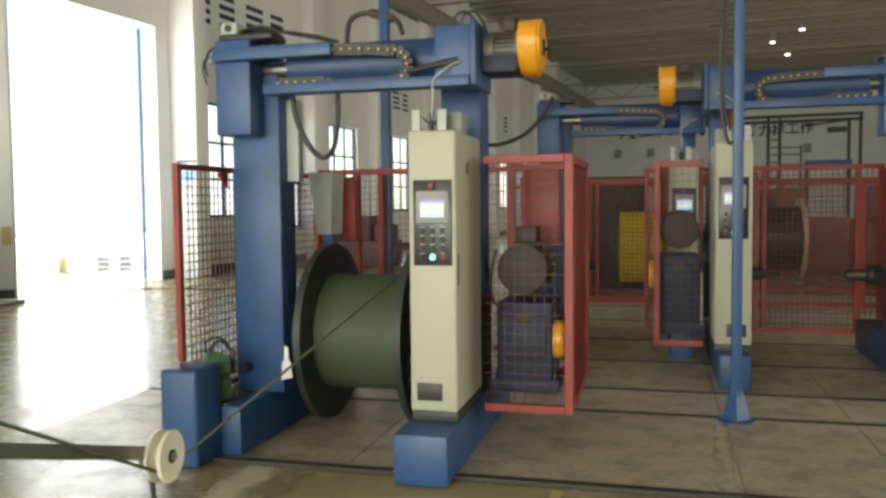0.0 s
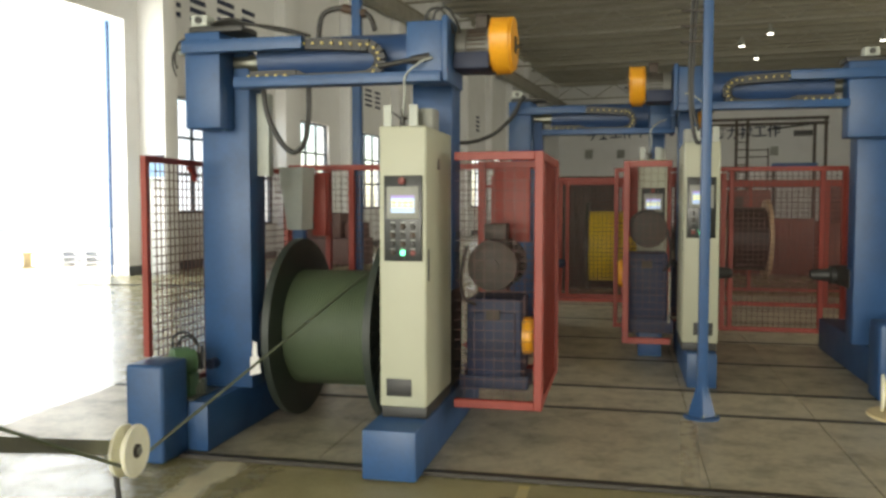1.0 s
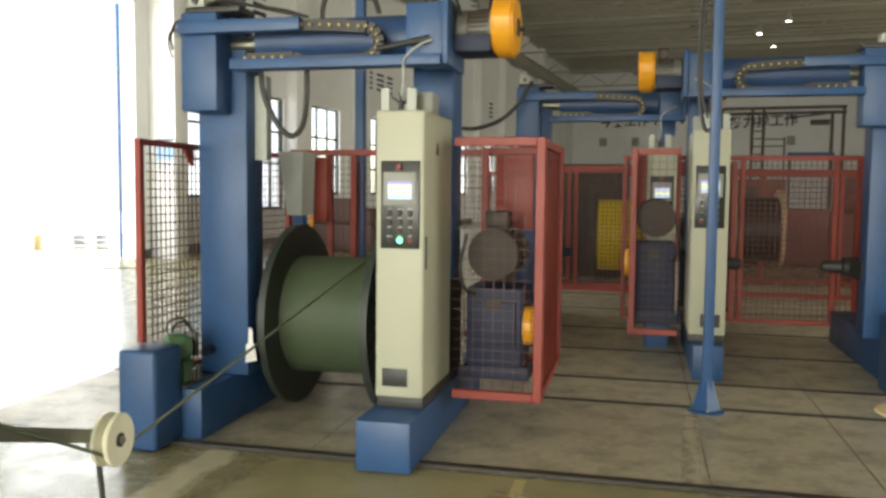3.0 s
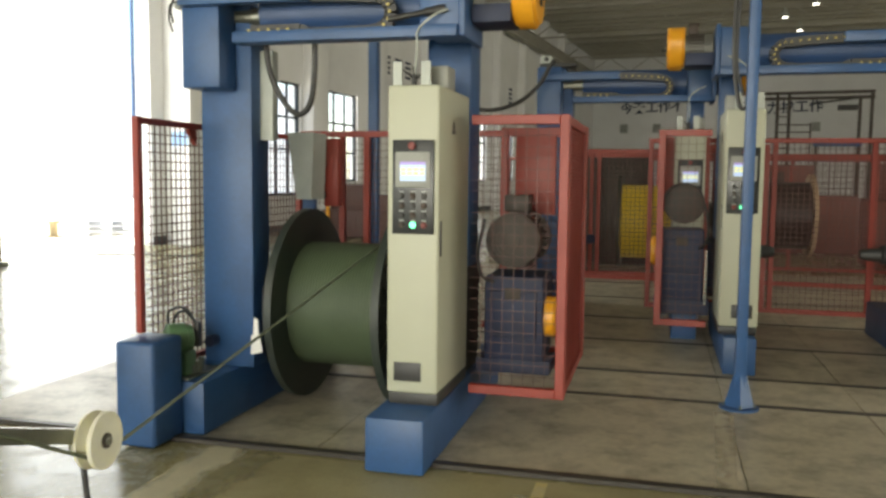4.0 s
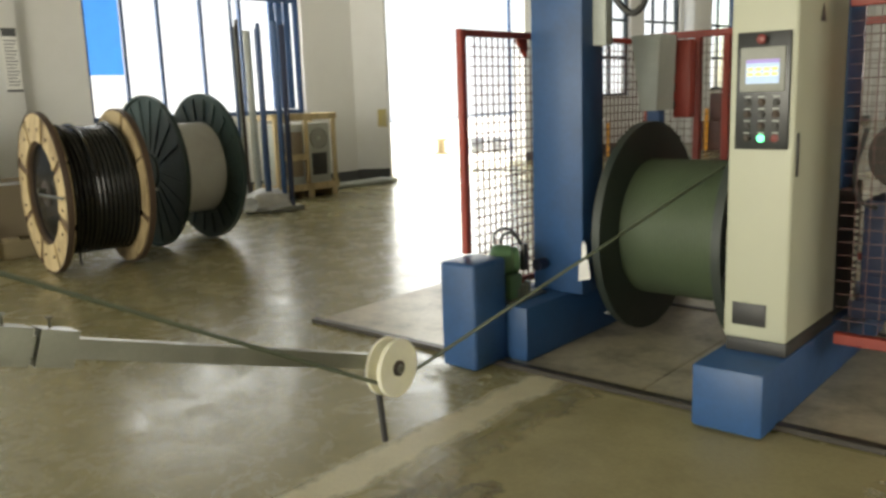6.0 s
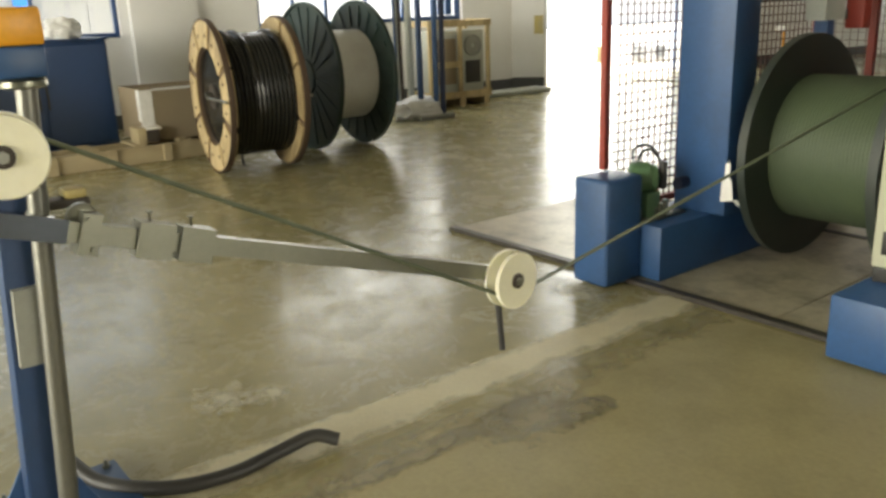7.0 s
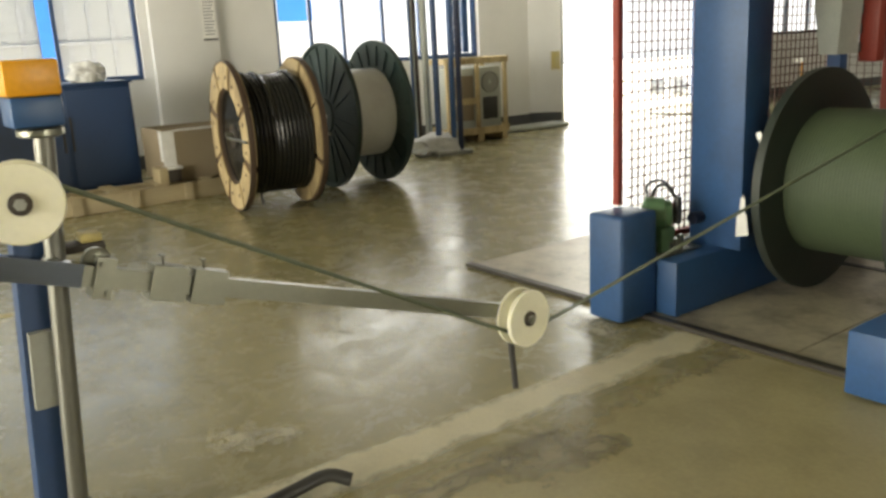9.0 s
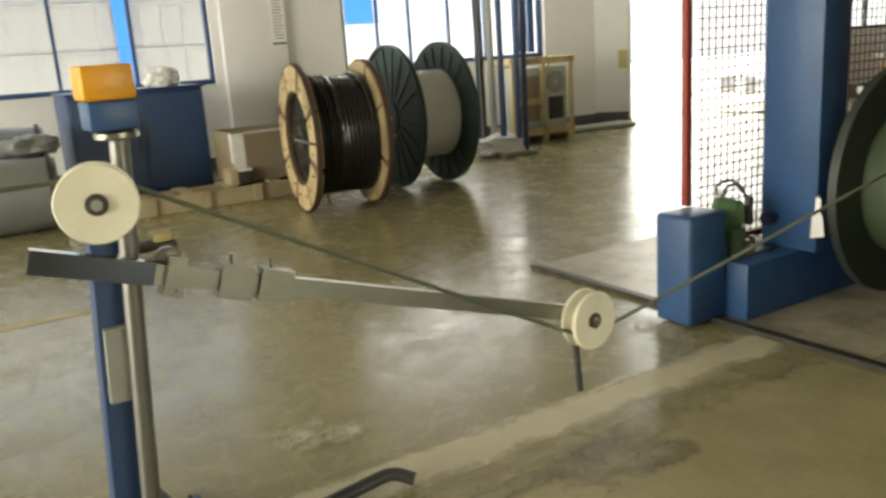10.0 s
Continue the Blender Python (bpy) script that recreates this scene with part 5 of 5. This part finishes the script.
cyl(bm, (-0.13, 0, 3.33), (0.08, 0, 3.27), 0.04, 16)
part("hose_clamp", bm, WOODDARK, t)

# second stand for the neighbouring machine
t = thing("low_pulley_stand", "pale yellow disc on a short steel stem and foot", "stand", pose(2.045, 5.8, 0))
bm = B()
cyl(bm, (0, 0, 0.036), (0, 0, 0.205), 0.03, 16)
part("stem", bm, STEEL, t)
bm = B()
lathe(bm, (0, 0, 0.016), (0, 0, 1), ((0.11, 0), (0.11, 0.02), (0.05, 0.03)), 28)
part("foot", bm, MOTOR, t)
bm = B()
lathe(bm, (0, 0, 0.206), (0, 0, 1), ((0.26, 0), (0.265, 0.006), (0.26, 0.016), (0.03, 0.022)), 48)
part("disc", bm, CREAMDISC, t)
bm = B()
bx(bm, -0.10, -0.085, -0.02, 0.02, 0.2225, 0.40, 0.003, 1)
part("fork", bm, STEEL, t)
sheave(pose(1.90, 5.8, 0.36, 0, 0, -14), 0.121, "white nylon pulley above a pale yellow disc")

# ---- by the window wall ----
t = thing("timber_skid", "long low wooden skid of boards and blocks", "skid", pose(-9.72, 3.9, 0))
for x in (0.55, 0.95):
    bm = B()
    bx(bm, x, x + 0.1, -1.1, 1.2, 0.002, 0.19, 0.008)
    part("runner", bm, TIMBER, t)
for k in range(5):
    bm = B()
    bx(bm, 0.56, 1.045, -1.0 + 0.5 * k, -0.86 + 0.5 * k, 0.192, 0.215, 0.004, 1)
    part("slat", bm, TIMBER, t)
for k in range(4):
    bm = B()
    bx(bm, 1.055, 1.08, -0.9 + 0.6 * k, -0.8 + 0.6 * k, 0.004, 0.2, 0.003, 1)
    part("cleat", bm, TIMBER, t)

t = thing("blue_workbench_cabinet", "tall blue steel cabinet standing under the window", "cabinet", pose(-10.4, 3.34, 0))
bm = B()
bx(bm, -0.5, 0.5, -0.78, 0.78, 0.08, 1.3, 0.012)
body = part("body", bm, CAB_SHADE_BLUE, t)
for y in (-0.39, 0.39):
    bm = B()
    bx(bm, 0.501, 0.515, y - 0.37, y + 0.37, 0.12, 1.26, 0.004, 1)
    d = part("door", bm, CAB_SHADE_BLUE, body)
    bm = B()
    bx(bm, 0.516, 0.53, y * 0.12 - 0.012, y * 0.12 + 0.012, 0.55, 0.95, 0.004, 1)
    part("handle", bm, BLACK, d)
bm = B()
bx(bm, -0.52, 0.54, -0.8, 0.8, 1.301, 1.33, 0.006)
part("top", bm, CAB_SHADE_BLUE, t)
for x in (-0.4, 0.4):
    for y in (-0.6, 0.6):
        bm = B()
        bx(bm, x - 0.04, x + 0.04, y - 0.04, y + 0.04, 0.002, 0.08)
        part("foot", bm, BLACK, t)


def crumple(name, label, category, at, sx, sy, sz, mat, seed):
    bm = B()
    bmesh.ops.create_icosphere(bm, subdivisions=4, radius=1)
    for v in bm.verts:
        n = noise.fractal(v.co * 1.8 + Vector((seed, 0, 0)), 0.8, 2.0, 4) * 0.35
        v.co = v.co * (1 + n)
        v.co = Vector((v.co.x * sx, v.co.y * sy, max(v.co.z, -0.75) * sz + 0.75 * sz))
    ob = part(name, bm, mat, None, "", 60)
    ob.matrix_world = at
    return tagged(ob, label, category)


crumple("plastic_bag", "crumpled clear plastic bag on the blue cabinet", "bag", pose(-10.0, 3.68, 1.331), 0.15, 0.2, 0.13, PLASTIC, 3)
crumple("wrapping_film", "heap of crumpled white film round the pole feet", "plastic film", pose(-9.25, 8.15, 0.002), 0.26, 0.42, 0.17, PLASTIC, 9)

t = thing("carton_box", "dusty brown open carton with white film on its corner", "box", pose(-9.15, 4.54, 0.216))
for q in ((-0.35, -0.34, -0.48, 0.48), (0.34, 0.35, -0.48, 0.48), (-0.339, 0.339, -0.48, -0.47), (-0.339, 0.339, 0.47, 0.48)):
    bm = B()
    bx(bm, q[0], q[1], q[2], q[3], 0, 0.57)
    part("side", bm, CARTON, t)
bm = B()
bx(bm, -0.339, 0.339, -0.469, 0.469, 0.0, 0.012)
part("bottom", bm, CARTON, t)
bm = B()
beam(bm, (0.36, -0.48, 0.575), (0.36, 0.48, 0.60), 0.05, 0.012)
part("flap", bm, CARTON, t)
bm = B()
bx(bm, 0.351, 0.354, -0.485, -0.34, 0.02, 0.56)
bx(bm, 0.26, 0.351, -0.484, -0.481, 0.22, 0.56)
bx(bm, 0.345, 0.356, -0.34, 0.48, 0.545, 0.573)
part("film", bm, PLASTIC, t, "torn white film on its corner")
t = thing("wood_offcut", "short sawn wood block on the skid", "wood block", pose(-8.80, 4.08, 0.216))
bm = B()
bx(bm, -0.13, 0.13, -0.13, -0.03, 0.0, 0.17, 0.008)
part("block", bm, TIMBER, t)
bm = B()
bx(bm, -0.12, 0.12, -0.029, 0.12, 0.0, 0.14, 0.02)
part("stub", bm, MOTOR, t, "dark greasy stub")
bm = B()
bx(bm, -0.13, 0.13, -0.025, 0.14, 0.141, 0.17, 0.006)
part("cap", bm, PLASTIC, t, "torn white film cap")

for i, (x, y, z, L, R) in enumerate(((-9.0, 1.65, 0.0, 1.15, 0.38), (-9.75, 1.7, 0.0, 1.1, 0.52))):
    t = thing("wrapped_coil", "grey film-wrapped cable coil lying on its side", "cable coil", pose(x, y, 0.002), "wrapped coils")
    bm = B()
    prof = [(R * 0.4, -L / 2)] + [(R * (0.93 + 0.07 * math.sin(3.14 * k / 10)) + 0.008 * (k % 2), -L / 2 + L * k / 10) for k in range(11)] + [(R * 0.4, L / 2)]
    lathe(bm, (0, 0, R), (0.1, 1, 0), prof, 40)
    body = part("wrap", bm, COILWRAP, t)
    for s in (-0.48, 0.42):
        bm = B()
        lathe(bm, (0.1 * L * s, L * s, R), (0.1, 1, 0), ((R * 0.98, 0), (R * 1.02, 0), (R * 1.02, 0.05), (R * 0.98, 0.05)), 40, True)
        part("band", bm, BLACK, t)
crumple("plastic_bag", "crumpled dark and white wrapping on the coils", "bag", pose(-9.3, 2.05, 0.75), 0.25, 0.3, 0.12, COILWRAP, 5)

# loose poles leaning upright in a foot
t = thing("pole_rack", "group of tall grey and blue poles standing in a weighted foot", "pole rack", pose(-9.2, 8.25, 0))
bm = B()
bx(bm, -0.4, 0.3, -0.3, 0.3, 0.002, 0.06, 0.01)
part("foot", bm, GREY, t)
for i, (x, y, h, rr, mt) in enumerate(((-0.32, -0.25, 2.55, 0.035, GREYG), (-0.28, -0.05, 2.5, 0.05, GREYG), (-0.2, 0.08, 2.6, 0.03, FRAMEBLUE), (0.02, -0.1, 2.5, 0.045, FRAMEBLUE), (0.12, 0.1, 2.6, 0.04, BLUE), (-0.36, -0.15, 2.65, 0.028, MOTOR), (0.2, 0.16, 2.55, 0.04, BLUE_D), (-0.3, -0.28, 3.4, 0.02, FRAMEBLUE))):
    bm = B()
    cyl(bm, (x, y, 0.06), (x * 1.05, y * 1.02, h), rr, 14)
    part("pole", bm, mt, t)

# crate with a cooling unit
t = thing("crate", "open pine slat crate on a pallet", "crate", pose(-10.2, 9.5, 0, 0, 0, -4))
for x in (-0.32, 0.3):
    for y in (-0.56, 0.0, 0.54):
        bm = B()
        bx(bm, x - 0.03, x + 0.03, y - 0.03, y + 0.03, 0.14, 1.29, 0.004, 1)
        part("upright", bm, WOOD, t)
for z in (0.14, 1.22):
    for x in (-0.355, 0.335):
        bm = B()
        bx(bm, x, x + 0.02, -0.6, 0.58, z, z + 0.09, 0.003, 1)
        part("slat", bm, WOOD, t)
    for y in (-0.612, 0.575):
        bm = B()
        bx(bm, -0.33, 0.33, y, y + 0.02, z + 0.01, z + 0.1, 0.003, 1)
        part("slat", bm, WOOD, t)
bm = B()
bx(bm, 0.336, 0.35, -0.55, 0.0, 0.6, 0.7, 0.003, 1)
part("slat", bm, WOOD, t)
for y in (-0.5, 0.0, 0.48):
    bm = B()
    bx(bm, -0.36, 0.36, y - 0.05, y + 0.05, 0.002, 0.12, 0.004, 1)
    part("skid", bm, WOOD, t)
bm = B()
bx(bm, -0.36, 0.36, -0.6, 0.58, 0.121, 0.139, 0.003, 1)
part("deck", bm, WOOD, t)
t = thing("cooling_unit", "grey outdoor cooling unit with round fan grille inside the crate", "cooling unit", pose(-10.2, 9.5, 0.14, 0, 0, -4))
bm = B()
bx(bm, -0.26, 0.25, -0.48, 0.5, 0.002, 1.02, 0.02)
body = part("casing", bm, GREYG, t)
for y, rr, zz in ((0.28, 0.17, 0.78),):
    bm = B()
    lathe(bm, (0.251, y, zz), (1, 0, 0), ((rr * 0.2, 0), (rr, 0), (rr, 0.02), (rr * 0.9, 0.025), (rr * 0.85, 0.008), (rr * 0.2, 0.008)), 32, True)
    part("fan_ring", bm, GREY, body)
bm = B()
bx(bm, 0.251, 0.262, 0.13, 0.42, 0.2, 0.55, 0.006)
part("dark_louvre", bm, BLACK, body)
bm = B()
bx(bm, 0.251, 0.258, -0.4, -0.05, 0.2, 0.9, 0.006)
part("side_panel", bm, CARTON, body)

for k in range(3):
    bm = B()
    cyl(bm, (-10.55 + 0.09 * k, 10.3, 0.047), (-10.5 + 0.16 * k, 11.75, 0.047), 0.045, 14)
    ob = tagged(part("plastic_pipe", bm, GREYG), "pale plastic pipe lying by the wall", "pipe", "pipes by the wall")

# notice on the pier
t = thing("notice", "narrow white notice with a dark header on the wall", "notice", HALL)
bm = B()
bx(bm, 0.142, 0.147, -4.27, -4.06, 1.77, 2.62)
part("sheet", bm, PAPER, t)
bm = B()
bx(bm, 0.1475, 0.149, -4.26, -4.07, 2.5, 2.61)
part("header_bar", bm, SKIRT, t)
bm = B()
bx(bm, 0.1475, 0.149, -4.27, -4.06, 1.77, 1.80)
part("footer_bar", bm, SKIRT, t)
for k in range(14):
    bm = B()
    bx(bm, 0.1475, 0.1485, -4.24, -4.10 + 0.02 * math.sin(k * 2.1), 1.85 + 0.045 * k, 1.868 + 0.045 * k)
    part("print_bar", bm, INK, t)
t = thing("wall_sticker", "small yellow sticker on the door pier", "sticker", HALL)
SPACE.append(pose(0.36, 1.965, 1.15, 0, 0, 44))
bm = B()
bx(bm, -0.08, 0.08, -0.012, -0.006, -0.16, 0.16)
part("sheet", bm, LINEPAINT, t)
SPACE.pop()

# notice board on the side of the door pier
t = thing("notice_board", "pale blue and white notice board on the door pier", "notice", HALL)
bm = B()
bx(bm, 0.19, 0.67, 6.745, 6.7595, 1.95, 2.62, 0.003, 1)
part("sheet", bm, PAPER, t)
bm = B()
bx(bm, 0.21, 0.65, 6.742, 6.7445, 2.18, 2.50)
part("picture_field", bm, PALEBLUE, t)
bm = B()
bx(bm, 0.18, 0.68, 6.735, 6.7595, 2.625, 2.665, 0.003, 1)
part("top_bar", bm, NAVY, t)
for k in range(4):
    bm = B()
    bx(bm, 0.23, 0.60 - 0.03 * (k % 2), 6.742, 6.7445, 1.99 + 0.042 * k, 2.008 + 0.042 * k)
    part("print_bar", bm, INK, t)

# small white-topped stand beyond the doorway
t = thing("small_stand", "thin yellow post with a tilted white plate on top", "stand", HALL @ pose(1.0, 8.0, 0))
bm = B()
cyl(bm, (0, 0, 0.02), (0, 0, 0.78), 0.03, 12)
part("post", bm, YELLOW, t)
bm = B()
cyl(bm, (0, 0, 0.002), (0, 0, 0.02), 0.14, 20)
part("foot", bm, MOTOR, t)
bm = B()
prism(bm, ((-0.14, 0.781), (0.14, 0.781), (0.14, 0.80), (-0.14, 0.88)), "x", -0.13, 0.13)
part("plate", bm, PAPER, t)

# thin cable lying across the floor by the doorway
bm = B()
tube(bm, ((-10.3, 14.1, 0.011), (-9.4, 14.32, 0.011), (-8.6, 14.4, 0.011), (-7.6, 14.62, 0.011), (-6.2, 14.7, 0.011)), 0.011, 8)
tagged(part("floor_cable", bm, BLACK), "thin black cable lying across the floor", "cable")

# goods outside in the yard
# boards take the cladding white: the yard's glare is painted into them
t = thing("pallet_stack", "low stack of pallets in the yard, whitened for glare", "pallets", pose(-13.05, 18.5, 0.014, 0, 0, 20))
for j in range(3):
    for k in range(5):
        bm = B()
        bx(bm, -0.6, 0.6, -0.5 + 0.21 * k, -0.36 + 0.21 * k, 0.11 + 0.135 * j, 0.132 + 0.135 * j)
        part("board", bm, OUTWALL, t)
    for x in (-0.55, 0.0, 0.55):
        bm = B()
        bx(bm, x - 0.05, x + 0.05, -0.5, 0.5, 0.135 * j, 0.109 + 0.135 * j)
        part("runner", bm, OUTWALL, t)
# things near the doorway and far machines
t = thing("wooden_spool", "small pale wooden spool on the ground outside", "spool", pose(-13.9, 17.3, 0.014))
bm = B()
lathe(bm, (0, 0, 0), (0, 0, 1), ((0.2, 0), (0.2, 0.04), (0.1, 0.04), (0.1, 0.36), (0.2, 0.36), (0.2, 0.4)), 24)
part("body", bm, WOOD, t)
t = thing("red_extruder", "dull red machine frame with guards along the far wall", "machine", pose(-7.2, 20.5, 0))
for q in ((-0.9, 0.9, -0.5, 0.5, 0.02, 0.7), (-0.7, 0.3, -0.4, 0.4, 0.71, 1.35), (0.4, 0.85, -0.35, 0.35, 0.71, 1.1)):
    bm = B()
    bx(bm, *q, 0.02)
    part("housing", bm, RUSTMACH, t)
bm = B()
cyl(bm, (-0.7, -0.55, 0.02), (-0.7, -0.55, 1.0), 0.05)
part("bollard", bm, YELLOW, t)
for x, y, lab in ((5.2, 17.0, "dull red guarded machine deep in the hall"), (3.0, 20.0, "dull red stranding machine far back in the hall")):
    t = thing("stranding_machine", lab, "machine", pose(x, y, 0), "far machines")
    bm = B()
    bx(bm, -1.3, 1.3, -0.6, 0.6, 0.016, 1.25, 0.03)
    part("bed", bm, REDMACH, t)
    bm = B()
    bx(bm, -1.1, 0.4, -0.5, 0.5, 1.251, 1.9, 0.03)
    part("hood", bm, REDMACH, t)
    bm = B()
    bx(bm, -0.9, -0.2, -0.515, -0.501, 1.35, 1.75, 0.004)
    part("door", bm, MOTOR, t)

# steel frame with pipes far back
t = thing("pipe_gantry", "dark steel frame carrying pipes far down the hall", "gantry", HALL @ pose(0, 30, 0))
for x, z1 in ((12.82, 5.2), (13.28, 5.2), (15.98, 5.1), (16.42, 5.2), (11.6, 5.2)):
    bm = B()
    bx(bm, x, x + 0.13, 0, 0.1, 0.002, z1)
    part("leg", bm, MOTOR, t)
for z in (5.205, 4.98):
    bm = B()
    bx(bm, 11.6, 16.6, 0.105, 0.22, z, z + 0.13)
    part("beam", bm, MOTOR, t)
for k in range(7):
    bm = B()
    bx(bm, 12.955, 13.275, 0.03, 0.08, 2.6 + 0.33 * k, 2.65 + 0.33 * k)
    part("rung", bm, MOTOR, t)
for z in (3.15, 3.60, 3.90):
    bm = B()
    bx(bm, 13.415, 14.17, 0.03, 0.08, z, z + 0.05)
    part("cross_bar", bm, MOTOR, t)
bm = B()
bx(bm, 14.17, 14.24, 0.02, 0.09, 2.2, 4.0)
part("short_post", bm, MOTOR, t)
bm = B()
bx(bm, 15.2, 15.95, -0.15, 0.104, 4.50, 4.72, 0.03)
part("trolley", bm, BLACK, t, "dark hoist trolley")
bm = B()
cyl(bm, (14.24, 0.0, 4.80), (15.97, 0.0, 5.0), 0.04)
part("pipe", bm, BLACK, t)
t = thing("blue_tank", "long blue steel casing raised on two legs", "machine", HALL @ pose(15.2, 29.2, 0))
bm = B()
bx(bm, -0.9, 0.9, -0.25, 0.25, 2.98, 3.3, 0.05)
part("casing", bm, BLUE, t)
for x in (-0.8, 0.8):
    bm = B()
    bx(bm, x - 0.06, x + 0.06, -0.06, 0.06, 0.002, 2.979)
    part("foot", bm, MOTOR, t)


# ---- moving things ----
def motions():
    rate = -26.0                        # degrees a second of the drum
    rows = [k * 0.5 for k in range(21)]
    walk(green_drum, [(s, pose(-1.78, 5.76, 0.68, (s - 4.6) * rate, 0, 0)) for s in rows])
    walk(small_pulley, [(s, Matrix.Translation(PULLEY) @ pose(0, 0, 0, 0, 0, 5) @ pose(0, 0, 0, s * 100, 0, 0)) for s in rows])
    walk(big_pulley, [(s, Matrix.Translation(BIG) @ pose(0, 0, 0, 0, 0, -11) @ pose(0, 0, 0, -s * 100, 0, 0)) for s in rows])


motions()
